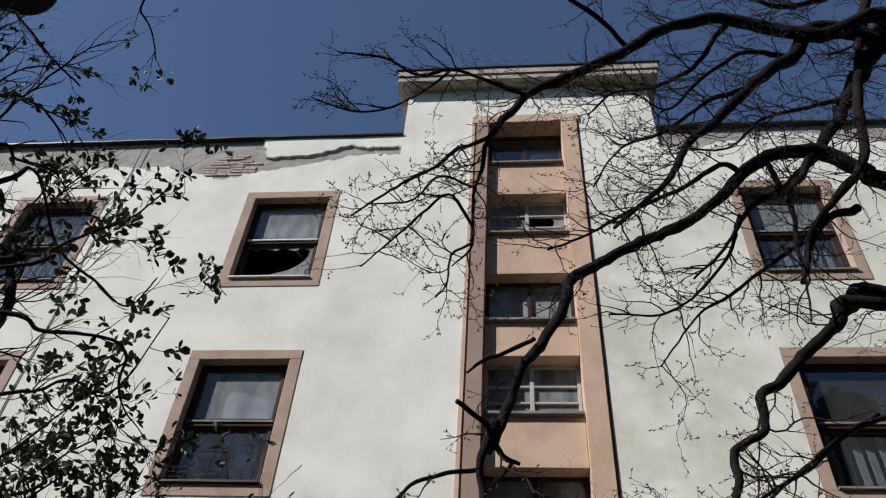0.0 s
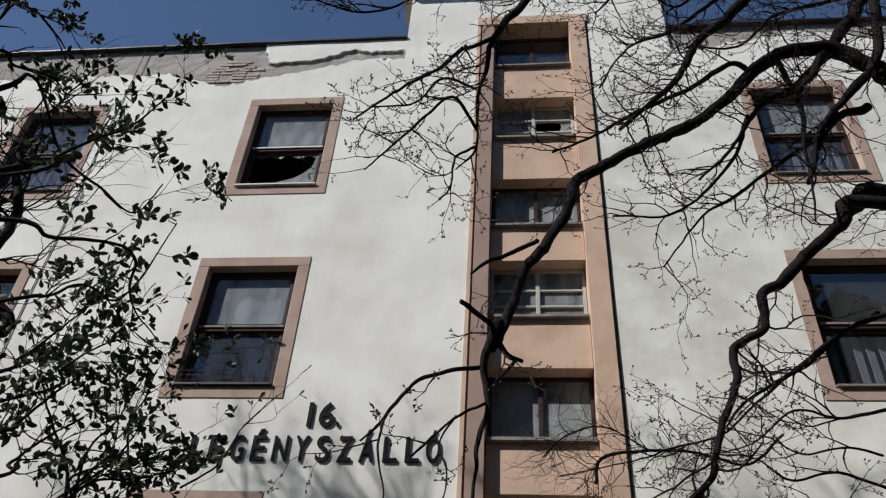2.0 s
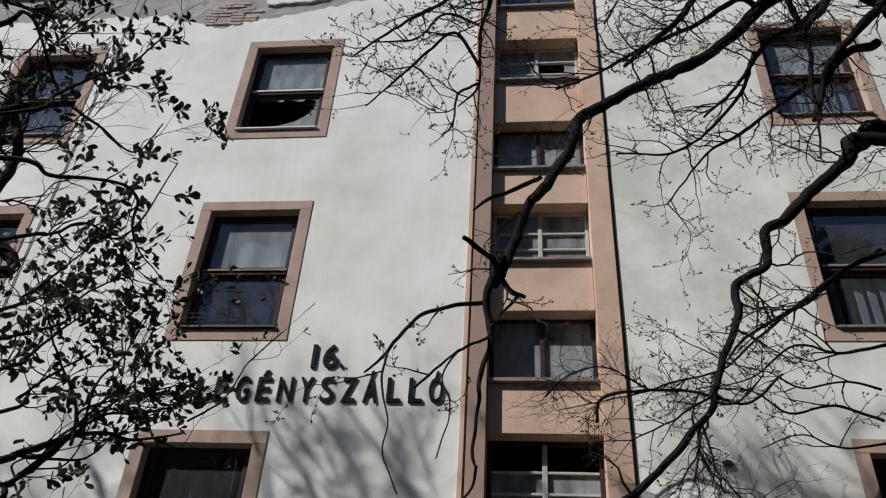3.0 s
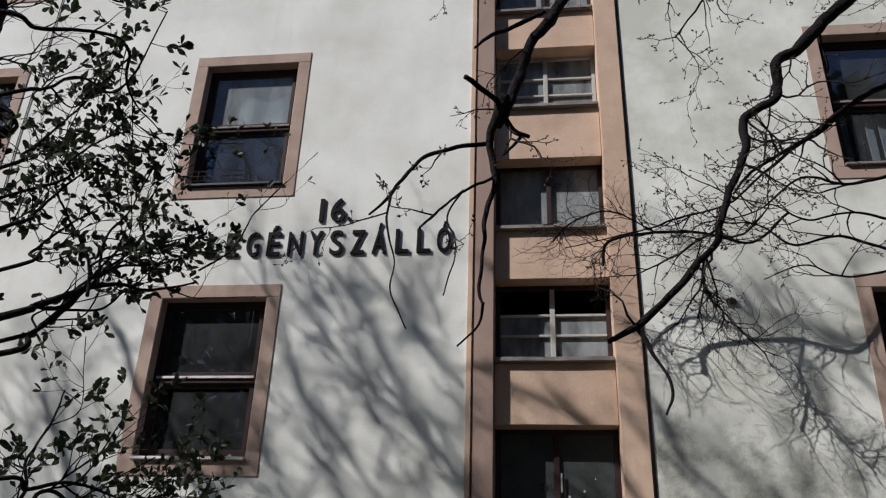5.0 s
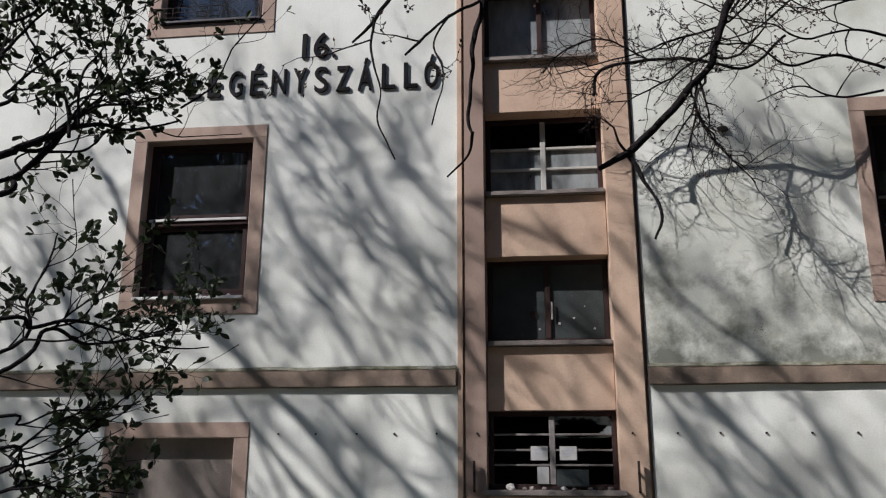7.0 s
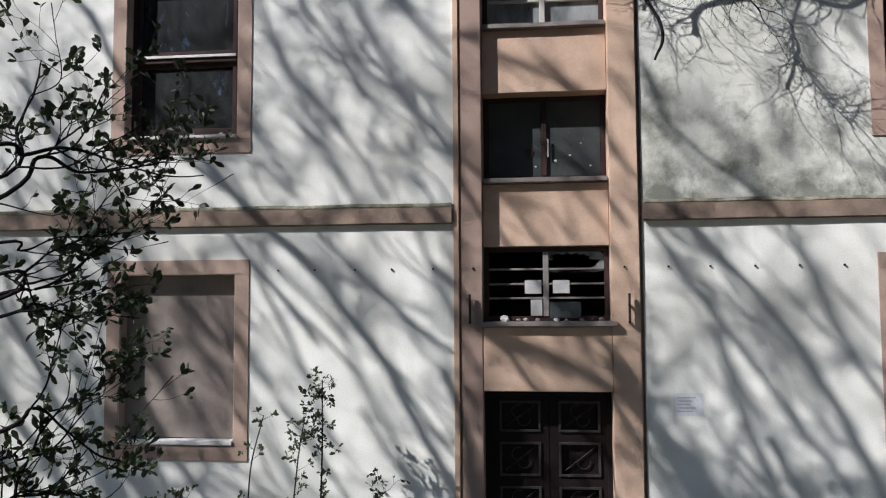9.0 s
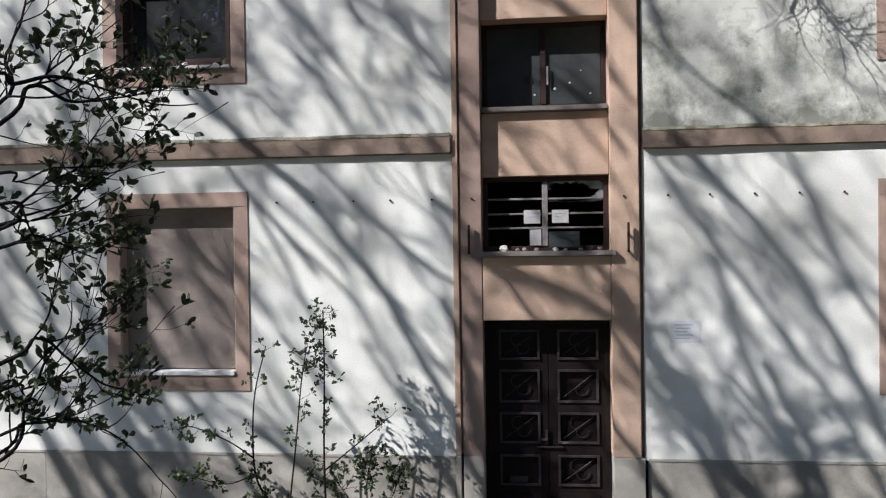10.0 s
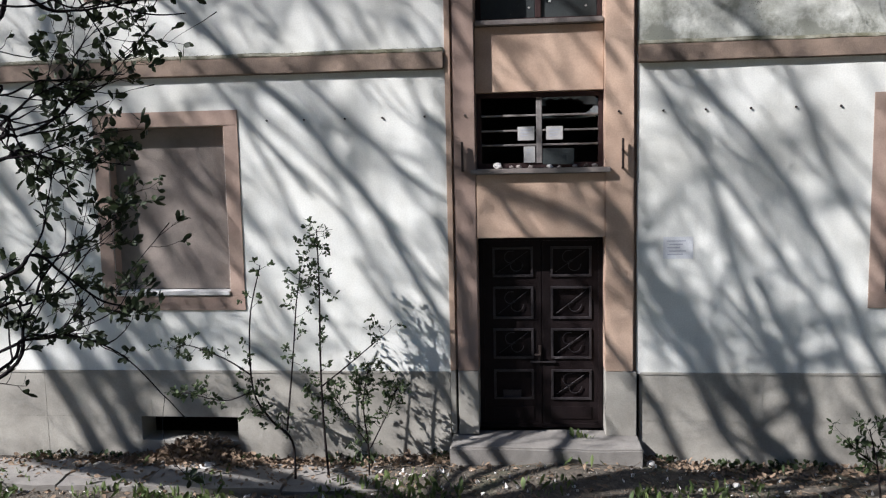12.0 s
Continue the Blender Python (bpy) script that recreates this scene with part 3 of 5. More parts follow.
# ---- ground ----
def ground_height(x, y):
    t = max(0.0, min(1.0, (-y - 2.2) / 5.2))
    rise = 1.7 * t * t * (3 - 2 * t)
    rise += 0.19 * math.exp(-(x / 1.6) ** 4 - ((y + 0.7) / 0.7) ** 2)
    return -0.40 + rise + 0.035 * noise.noise(Vector((x * 0.8, y * 0.8, 0))) + 0.012 * noise.noise(Vector((x * 5, y * 5, 2)))


def ground_mesh():
    bm = bmesh.new()
    xs = [-400, -150, -60, -30, -18] + [-12 + 0.25 * i for i in range(97)] + [18, 30, 60, 150, 400]
    ys = [-400, -150, -60, -30, -18] + [-12 + 0.2 * i for i in range(62)] + [12, 30, 100, 400]
    rows = [[bm.verts.new((x, y, ground_height(x, y))) for x in xs] for y in ys]
    for j in range(len(ys) - 1):
        for i in range(len(xs) - 1):
            bm.faces.new([rows[j][i], rows[j][i + 1], rows[j + 1][i + 1], rows[j + 1][i]])
    return bm


tagged(mesh_object("ground", ground_mesh(), GROUND), "bare soil with dry leaves and sparse grass", "ground", kind="structure")


# concrete apron in front of the wall, in cracked slabs
apron = thing("pavement", "cracked old concrete apron along the wall", "pavement", kind="structure")
rng = random.Random(5)
x = -9.0
while x < -1.3:
    w = rng.uniform(0.9, 1.5)
    bm = boxed(x, x + w - 0.02, -0.98, -0.28, -0.5, -0.345 + rng.uniform(-0.015, 0.015))
    bmesh.ops.subdivide_edges(bm, edges=bm.edges[:], cuts=5, use_grid_fill=True)
    for v in bm.verts:
        v.co += noise.noise_vector(v.co * 3.0) * 0.035
    part("slab", bm, CONCRETE, apron)
    x += w

step = mesh_object("door_step", rough_box(-0.97, 1.02, -0.47, 0.14, -0.52, -0.075, 0.018, 0.14, 0.014), CONCRETE)
tagged(step, "worn concrete doorstep with crumbled edge", "step", kind="structure")


# plinth blocks
def plinth_blocks(a, b):
    z_rows = ((-0.42, 0.078), (0.080, 0.585))
    for k, (z0, z1) in enumerate(z_rows):
        x = a
        rng = random.Random(int(a * 10) + k)
        while x < b - 0.05:
            w = min(rng.uniform(1.0, 1.6), b - x)
            if b - x - w < 0.3:
                w = b - x
            x1 = x + w
            if k == 0 and a < 0:
                if x < VENT[0] < x1:
                    x1 = VENT[0]
                elif VENT[0] - 0.01 <= x < VENT[1]:
                    x = VENT[1]
                    continue
            part("block", rough_box(x, x1 - 0.0015, -0.0075, -0.0035, z0, z1, 0.002, 0.5, 0.001), PLINTH, plinth)
            x = x1
    part("ledge", rough_box(a, b, -0.014, -0.0035, 0.586, 0.618, 0.006, 0.3, 0.004), PLINTH, plinth)


plinth_blocks(-6.7, -0.99)
plinth_blocks(1.035, 6.6)
part("pier_foot", rough_box(-0.985, -0.925, -0.03, 0.30, -0.074, 0.628, 0.006, 0.3), PLINTH, plinth)
part("pier_foot", rough_box(-0.90, -0.68, -0.05, 0.30, -0.074, 0.628, 0.008, 0.3), PLINTH, plinth)
part("pier_foot", rough_box(0.675, 1.0, -0.05, 0.30, -0.074, 0.628, 0.008, 0.3), PLINTH, plinth)

# ---- entrance door ----
door = thing("door_1", "dark brown double entrance door with worn grilled panels", "door", kind="structure")
DY = 0.20
part("door_frame", frame_rect(-0.672, 0.667, -0.07, 2.066, DY, DY + 0.1, 0.05), DOOR, door)
PANELS = ((0.25, 0.59), (0.71, 1.05), (1.155, 1.515), (1.62, 1.95))
for x0, x1, side in ((-0.622, 0.004, -1), (0.012, 0.617, 1)):
    p0, p1 = (x0 + 0.10, x1 - 0.085) if side < 0 else (x0 + 0.095, x1 - 0.07)
    leaf = part("door_leaf", wall_mesh(x0, x1, -0.06, 2.014, DY + 0.015, DY + 0.06, [(p0 + 0.02, p1 - 0.02, a + 0.02, b - 0.02) for a, b in PANELS]), DOOR, door)
    for k, (a, b) in enumerate(PANELS):
        part("moulding", frame_rect(p0, p1, a, b, DY - 0.004, DY + 0.013, 0.026, 0.004), DOOR_EDGE, leaf, "rubbed panel moulding")
        bm = bmesh.new()
        cx, cz = (p0 + p1) / 2, (a + b) / 2
        if not (side < 0 and k == 0):
            ang = math.atan2(b - a - 0.06, p1 - p0 - 0.06)
            L = 0.5 * math.hypot(p1 - p0 - 0.06, b - a - 0.06)
            m = pose(cx, DY + 0.03, cz, 0, -math.degrees(ang), 0)
            bmesh.ops.create_cone(bm, segments=6, radius1=0.005, radius2=0.005, depth=2 * L * 0.85, cap_ends=True, matrix=m @ pose(0, 0, 0, 0, 90, 0))
            ux, uz = math.cos(ang), math.sin(ang)
            for side2 in (-1, 1):
                if k == 2 and side > 0 and side2 > 0:
                    continue          # one scroll has been torn out
                prev = None
                for i in range(19):
                    th = ang + side2 * (0.5 + 0.26 * i)
                    R = 0.085 - 0.0028 * i
                    ox, oz = cx - uz * side2 * 0.045, cz + ux * side2 * 0.045
                    q = [bm.verts.new((ox + (R + o) * math.cos(th), DY + 0.03 + w, oz + (R + o) * math.sin(th))) for o, w in ((-0.004, -0.004), (0.004, -0.004), (0.004, 0.004), (-0.004, 0.004))]
                    if prev:
                        for e in range(4):
                            bm.faces.new([prev[e], prev[(e + 1) % 4], q[(e + 1) % 4], q[e]])
                    prev = q
        else:
            box(bm, p0 + 0.1, p0 + 0.3, DY + 0.02, DY + 0.03, a + 0.02, a + 0.1)
        part("grille", bm, DOOR_EDGE, leaf, "bent iron grille")
        part("panel_back", boxed(p0 + 0.021, p1 - 0.021, DY + 0.048, DY + 0.056, a + 0.021, b - 0.021), DOOR, leaf)
    part("kick_rail", boxed(p0, p1, DY + 0.004, DY + 0.014, 0.03, 0.17, bevel=0.004), DOOR, leaf)
bm = boxed(-0.03, 0.0, DY - 0.02, DY + 0.014, 0.70, 0.86, bevel=0.004)
box(bm, -0.075, -0.005, DY - 0.055, DY - 0.035, 0.755, 0.775, 0.005)
box(bm, -0.025, -0.008, DY - 0.04, DY - 0.02, 0.757, 0.773)
part("door_handle", bm, IRON, door, "tarnished lever handle and plate")
bm = boxed(-0.12, 0.16, DY - 0.012, DY + 0.01, 0.665, 0.685, bevel=0.004)
part("hasp", bm, DOOR_EDGE, door, "iron hasp across both leaves")
# one flat dark sheet stands in for the unlit hall behind the door
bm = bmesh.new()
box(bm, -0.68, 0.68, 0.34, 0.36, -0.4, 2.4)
part("hall_shade_sheet", bm, ROOM, door)

# iron brackets beside the window over the door
for x in (-0.81, 0.845):
    bm = boxed(x - 0.012, x + 0.012, -0.10, -0.075, 2.78, 3.09, bevel=0.004)
    box(bm, x - 0.011, x + 0.011, -0.10, -0.037, 2.78, 2.80, 0.003)
    box(bm, x - 0.011, x + 0.011, -0.10, -0.037, 2.96, 2.98, 0.003)
    tagged(mesh_object("flag_bracket", bm, IRON), "rusty iron bracket on the pier beside the window", "bracket", "brackets beside the window")

# old fixing holes in a row
for x in (-2.92, -2.51, -2.065, -1.66, -1.21, -0.78, 0.806, 1.262, 1.684, 2.131, 2.573, 3.01):
    bm = bmesh.new()
    bmesh.ops.create_cone(bm, segments=8, radius1=0.013, radius2=0.010, depth=0.022, cap_ends=True, matrix=pose(0, 0, 0, 90, 0, 0))
    ob = mesh_object("wall_peg", bm, IRON)
    ob.location = (x, -0.006 - (0.036 if abs(x) < 0.95 else 0), 3.365)
    tagged(ob, "old rusty peg stuck in the plaster wall", "peg", "row of pegs over the ground floor")

# papers and rubble on the window over the door
for x0, x1, z0, z1, y in ((-0.232, -0.056, 3.095, 3.24, 0.13), (0.068, 0.243, 3.098, 3.238, 0.13), (-0.17, -0.05, 2.86, 3.03, 0.131)):
    bm = boxed(x0, x1, y, y + 0.003, z0, z1)
    ob = mesh_object("paper_notice", bm, PAPER)
    tagged(ob, "weathered paper notice fixed to the glazing bars", "notice", "notices in the window")
    for k in range(3):
        part("text_line", boxed(x0 + 0.03, x1 - 0.03 - 0.02 * k, y - 0.002, y - 0.0005, z1 - 0.04 - 0.03 * k, z1 - 0.03 - 0.03 * k), INK, ob)


def lump(r, seed, flat=0.7):
    bm = bmesh.new()
    bmesh.ops.create_icosphere(bm, subdivisions=2, radius=r)
    for v in bm.verts:
        v.co += v.co.normalized() * noise.noise(v.co / r * 1.3 + Vector((seed, 0, 0))) * r * 0.5
        v.co.z *= flat
    return bm


for i, (x, r, m) in enumerate(((-0.44, 0.05, STONE_PALE), (-0.30, 0.025, SILL), (-0.22, 0.03, SILL), (-0.1, 0.028, SILL), (0.1, 0.03, STONE_PALE), (0.2, 0.02, SILL), (0.48, 0.03, IRON), (0.36, 0.025, SILL), (0.56, 0.03, SILL))):
    ob = mesh_object("stone", lump(r, i * 3.1), m)
    ob.location = (x, 0.0, 2.80 + r * 0.6)
    tagged(ob, "lump of plaster rubble on the worn sill", "stone", "rubble on the sill")
for i, (x, r) in enumerate(((-3.95, 0.035), (-3.6, 0.022))):
    ob = mesh_object("stone", lump(r, 20 + i * 3.1), STONE_PALE)
    ob.location = (x, 0.02, 4.685 + T + 0.045 + r * 0.6)
    tagged(ob, "white lump of plaster on the window sill", "stone")

# faded notice painted on paper beside the door
ob = mesh_object("wall_notice", boxed(1.27, 1.575, -0.003, -0.001, 1.83, 2.06), NOTICE)
tagged(ob, "faded white paper notice on the plaster wall", "notice")
for k in range(5):
    part("text_line", boxed(1.31 + 0.02 * (k % 2), 1.50 - 0.03 * (k % 3), -0.0055, -0.004, 2.01 - 0.035 * k, 2.022 - 0.035 * k), INK, ob)

# dark fitting and torn patch on the east wall
ob = mesh_object("metal_fitting", lump(0.06, 3.3, 0.6), IRON)
ob.scale.y = 0.45
ob.location = (1.98, -0.02, 6.66)
tagged(ob, "dark rounded metal fitting on the plaster wall", "wall fitting")


# ---- wall lettering ----
def letter(ch, x, z, height, width):
    cu = bpy.data.curves.new("glyph", "FONT")
    cu.body = ch
    cu.size = 1.0
    cu.extrude = 0.5
    cu.offset = 0.008
    tmp = bpy.data.objects.new("glyph", cu)
    scene.collection.objects.link(tmp)
    dg = bpy.context.evaluated_depsgraph_get()
    me = bpy.data.meshes.new_from_object(tmp.evaluated_get(dg))
    bpy.data.objects.remove(tmp)
    co = np.array([v.co for v in me.vertices])
    lo, hi = co.min(0), co.max(0)
    k = height / 0.72
    sx = width / max(hi[0] - lo[0], 0.2)
    for v in me.vertices:
        vx = (v.co.x - lo[0]) * sx
        v.co = (vx, -0.024 + 0.024 * (-v.co.z + 0.5) - 0.001, v.co.y * k)
    me.materials.append(LETTER)
    ob = new("letter", me)
    ob.location = (x, 0, z)
    return tagged(ob, "dark raised metal letter fixed to the white wall", "letter", "wall lettering")


WORD = "LEG\u00c9NYSZ\u00c1LL\u00d3"
for i, ch in enumerate(WORD):
    letter(ch, -4.29 + i * 0.2655 + (0.02 if ch == "L" else 0), 7.352, 0.335, 0.165 if ch != "N" else 0.18)
letter("1", -2.87, 7.81, 0.335, 0.095)
letter("6", -2.725, 7.81, 0.335, 0.185)
letter(".", -2.50, 7.81, 0.335, 0.05)

# exposed bricks near the roof edge
wall_top = bpy.data.objects["wall_west_top"]
me = bpy.data.meshes.new("brick")
bm = boxed(-0.118, 0.118, -0.03, 0.03, -0.03, 0.03, bevel=0.008)
bm.to_mesh(me)
bm.free()
me.materials.append(BRICK)
rng = random.Random(3)
for r in range(8):
    z = 14.70 + r * 0.078
    half = 0.56 - 0.06 * abs(r - 1.5)
    x = -5.38 - half + rng.uniform(0, 0.12)
    while x < -5.38 + half:
        if rng.random() < 0.72:
            b = new("brick", me)
            b.parent = wall_top
            b.location = (x, 0.056 + rng.uniform(-0.008, 0.005), z)
            b.rotation_euler = (0, rng.uniform(-0.02, 0.02), rng.uniform(-0.03, 0.03))
        x += 0.25


# ---- trees ----
def smooth(pts, n=4):
    """Catmull-Rom through control points of place and radius."""
    P = [Vector(p) for p in pts]
    P = [P[0] * 2 - P[1]] + P + [P[-1] * 2 - P[-2]]
    out = []
    for i in range(1, len(P) - 2):
        a, b, c, d = P[i - 1:i + 3]
        for k in range(n):
            t = k / n
            out.append(0.5 * (2 * b + (c - a) * t + (2 * a - 5 * b + 4 * c - d) * t * t + (3 * b - a - 3 * c + d) * t ** 3))
    out.append(P[-2])
    return out


class Tubes:
    """Collects many tapered tubes, buds and leaves as plain lists."""
    def __init__(self):
        self.v, self.f = [], []

    def tube(self, pts, sides=6, knob=0.0):
        base = len(self.v)
        n = len(pts)
        up = Vector((0.3, 0.9, 0.2)).normalized()
        for i, p in enumerate(pts):
            a, b = pts[max(0, i - 1)], pts[min(n - 1, i + 1)]
            d = (b.to_3d() - a.to_3d()).normalized()
            s = d.cross(up)
            s = s.normalized() if s.length > 1e-4 else Vector((1, 0, 0))
            w = d.cross(s)
            for k in range(sides):
                th = 2 * math.pi * k / sides
                r = max(p[3], 0.0012)
                if knob:
                    r *= 1 + knob * noise.noise(Vector((p[0] * 6 + math.cos(th) * 1.2, p[2] * 6 + math.sin(th) * 1.2, p[1] * 6)))
                self.v.append(p.to_3d() + (s * math.cos(th) + w * math.sin(th)) * r)
        for i in range(n - 1):
            for k in range(sides):
                k2 = (k + 1) % sides
                self.f.append((base + i * sides + k, base + i * sides + k2, base + (i + 1) * sides + k2, base + (i + 1) * sides + k))
        self.f.append(tuple(base + (n - 1) * sides + k for k in range(sides)))
        self.f.append(tuple(base + k for k in reversed(range(sides))))

    def bud(self, p, d, r):
        base = len(self.v)
        d = d.normalized()
        s = d.orthogonal().normalized()
        w = d.cross(s)
        self.v.append(p)
        for k in range(4):
            th = math.pi * k / 2
            self.v.append(p + d * r * 1.6 + (s * math.cos(th) + w * math.sin(th)) * r)
        self.v.append(p + d * r * 4.0)
        for k in range(4):
            a, b = base + 1 + k, base + 1 + (k + 1) % 4
            self.f += [(base, b, a), (base + 5, a, b)]

    def leaf(self, p, d, size, rng, wide=0.52):
        d = d.normalized()
        s = d.cross(Vector((rng.uniform(-1, 1), rng.uniform(-1, 1), rng.uniform(-0.2, 1)))).normalized()
        nrm = s.cross(d)
        base = len(self.v)
        prof = ((0.0, 0.03), (0.3, 0.6), (0.62, 1.0), (0.88, 0.6), (1.0, 0.05))
        bend = rng.uniform(-0.25, 0.3)
        fold = rng.uniform(0.1, 0.35)
        for t, k in prof:
            c = p + d * size * t + nrm * bend * size * t * t
            h = size * wide * 0.5 * k
            self.v += [c + s * h + nrm * fold * h, c, c - s * h + nrm * fold * h]
        for i in range(4):
            o = base + 3 * i
            self.f += [(o, o + 1, o + 4, o + 3), (o + 1, o + 2, o + 5, o + 4)]

    def build(self, name, mat, parent=None, label="", smooth_it=True):
        me = bpy.data.meshes.new(name)
        me.from_pydata([tuple(v) for v in self.v], [], self.f)
        me.materials.append(mat)
        if smooth_it:
            me.polygons.foreach_set("use_smooth", [True] * len(me.polygons))
        ob = new(name, me)
        if parent:
            ob.parent = parent
        return tagged(ob, label)


def twig(tubes, buds, start, d, length, r, rng, depth, leaves=None, leaf_size=0.05, bias=(0, 0, 0.1), flat=0.6, kink=0.35):
    """A zigzag twig with side shoots, buds and, on a leafy tree, tufts of leaves."""
    n = max(4, int(length / 0.06))
    p = start.copy()
    d = d.normalized()
    pts = [Vector((*p, r))]
    step = length / n
    side = rng.choice((-1, 1))
    for i in range(n):
        turn = Vector((rng.gauss(0, 1), rng.gauss(0, flat), rng.gauss(0, 1))) * kink
        d = (d + turn * 0.5 + Vector(bias) * 0.3).normalized()
        p = p + d * step
        rr = r * (1 - 0.75 * (i + 1) / n)
        pts.append(Vector((*p, rr)))
        if depth > 0 and i > 0 and rng.random() < 0.7:
            side = -side
            axis = Vector((rng.gauss(0, 0.25), 1, rng.gauss(0, 0.25)))
            q = Matrix.Rotation(side * rng.uniform(0.5, 1.15), 3, axis) @ d
            twig(tubes, buds, p, q, length * rng.uniform(0.2, 0.5) * (1 - 0.4 * i / n), rr * 0.75, rng, depth - 1, leaves, leaf_size, bias, flat, kink)
        if buds is not None and rng.random() < 0.35:
            buds.bud(p, d + Vector((rng.gauss(0, 0.8), rng.gauss(0, 0.8), rng.gauss(0, 0.8))), rng.uniform(0.003, 0.005))
    tubes.tube(pts, 4)
    if buds is not None:
        buds.bud(p, d, rng.uniform(0.0035, 0.006))
    if leaves is not None:
        for k in range(rng.randint(2, 5)):
            q = d * 0.7 + Vector((rng.gauss(0, 1), rng.gauss(0, 1), rng.gauss(0, 1))) * 0.75
            leaves.leaf(p - d * rng.uniform(0, 0.03), q, leaf_size * rng.uniform(0.6, 1.2), rng)


def limb_object(tree, pts, seed, knob=0.28, sides=9):
    s = smooth(pts, 7)
    for p in s:
        w = noise.noise_vector(Vector((p[0] * 3 + seed, p[1] * 3, p[2] * 3))) * min(0.03, p[3] * 0.9)
        k = noise.noise_vector(Vector((p[0] * 11 - seed, p[1] * 11, p[2] * 11))) * min(0.016, 0.004 + p[3] * 0.35)
        p[0] += w[0] + k[0]
        p[1] += w[1] + k[1]
        p[2] += w[2] + k[2]
    t = Tubes()
    t.tube(s, sides, knob)
    t.build("limb", BARK, tree)
    return s


def along(s, u):
    i = min(int(u * (len(s) - 1)), len(s) - 2)
    f = u * (len(s) - 1) - i
    p = s[i].lerp(s[i + 1], f)
    return p.to_3d(), (s[i + 1] - s[i]).to_3d().normalized(), p[3]


def length_of(s):
    return sum((s[i + 1] - s[i]).to_3d().length for i in range(len(s) - 1))


OAK = []
OAK.append((6, [(3.65, -4.6, 11.04, 0.0851), (2.79, -4.66, 10.58, 0.0714), (1.99, -4.71, 10.92, 0.0628), (1.39, -4.76, 10.69, 0.0559), (0.89, -4.82, 10.19, 0.049), (0.28, -4.87, 9.64, 0.0473), (-0.09, -4.93, 9.27, 0.0378), (-0.38, -4.98, 8.6, 0.0258), (-0.45, -5.04, 8.02, 0.0155), (-0.49, -5.09, 7.69, 0.0112), (-0.48, -5.14, 7.16, 0.0086), (-0.6, -5.2, 6.89, 0.0052)]))
OAK.append((1.6, [(2.94, -4.4, 8.59, 0.078), (2.69, -4.46, 8.7, 0.0716), (2.37, -4.53, 8.89, 0.0621), (1.96, -4.59, 8.79, 0.0542), (1.59, -4.66, 8.39, 0.0491), (1.29, -4.72, 7.98, 0.0427), (0.94, -4.79, 7.66, 0.0397), (0.59, -4.85, 7.39, 0.0383), (0.33, -4.91, 7.15, 0.0361), (0.18, -4.98, 7, 0.0368), (0.1, -5.04, 6.71, 0.0361), (-0.04, -5.11, 6.35, 0.0325), (-0.18, -5.17, 6.05, 0.0289), (-0.27, -5.24, 5.72, 0.026), (-0.35, -5.3, 5.45, 0.0217)]))
OAK.append((0, [(-0.3, -5.3, 5.64, 0.026), (-0.34, -5.31, 5.51, 0.026), (-0.38, -5.33, 5.34, 0.0185), (-0.36, -5.34, 5.11, 0.0151), (-0.39, -5.36, 4.9, 0.0118), (-0.4, -5.37, 4.72, 0.0084), (-0.42, -5.39, 4.52, 0.0076), (-0.4, -5.4, 4.44, 0.005)]))
OAK.append((0, [(-0.32, -5.3, 5.52, 0.0176), (-0.25, -5.25, 5.45, 0.0143), (-0.19, -5.2, 5.45, 0.0101)]))
OAK.append((0, [(-0.21, -5.3, 5.4, 0.0092), (-0.27, -5.33, 5.31, 0.0076), (-0.31, -5.35, 5.25, 0.0059)]))
OAK.append((0, [(-0.34, -5.3, 5.59, 0.0151), (-0.42, -5.4, 5.61, 0.0134), (-0.49, -5.5, 5.61, 0.0126)]))
OAK.append((1.2, [(-0.38, -5.3, 5.37, 0.0118), (-0.55, -5.4, 5.27, 0.0109), (-0.67, -5.5, 5.16, 0.0092), (-0.74, -5.6, 5, 0.0084), (-0.78, -5.7, 4.84, 0.0076), (-0.85, -5.8, 4.69, 0.005)]))
OAK.append((2.5, [(-0.76, -5.8, 4.79, 0.005), (-0.77, -5.83, 4.64, 0.005), (-0.72, -5.85, 4.45, 0.0034), (-0.72, -5.88, 4.31, 0.0034), (-0.65, -5.9, 4.14, 0.003)]))
OAK.append((2, [(-0.37, -5.35, 5.12, 0.0084), (-0.48, -5.5, 4.97, 0.0067), (-0.55, -5.65, 4.81, 0.0059), (-0.63, -5.8, 4.62, 0.005)]))
OAK.append((3, [(-0.49, -5.5, 4.97, 0.005), (-0.55, -5.57, 4.8, 0.005), (-0.5, -5.63, 4.6, 0.0034), (-0.54, -5.7, 4.36, 0.003)]))
OAK.append((0, [(-0.09, -5.3, 6.2, 0.0134), (-0.27, -5.37, 6.03, 0.0118), (-0.38, -5.43, 5.93, 0.0101), (-0.45, -5.5, 5.8, 0.0059)]))
OAK.append((0, [(-0.4, -5.4, 4.45, 0.0067), (-0.42, -5.35, 4.37, 0.0059), (-0.52, -5.3, 4.28, 0.0042)]))
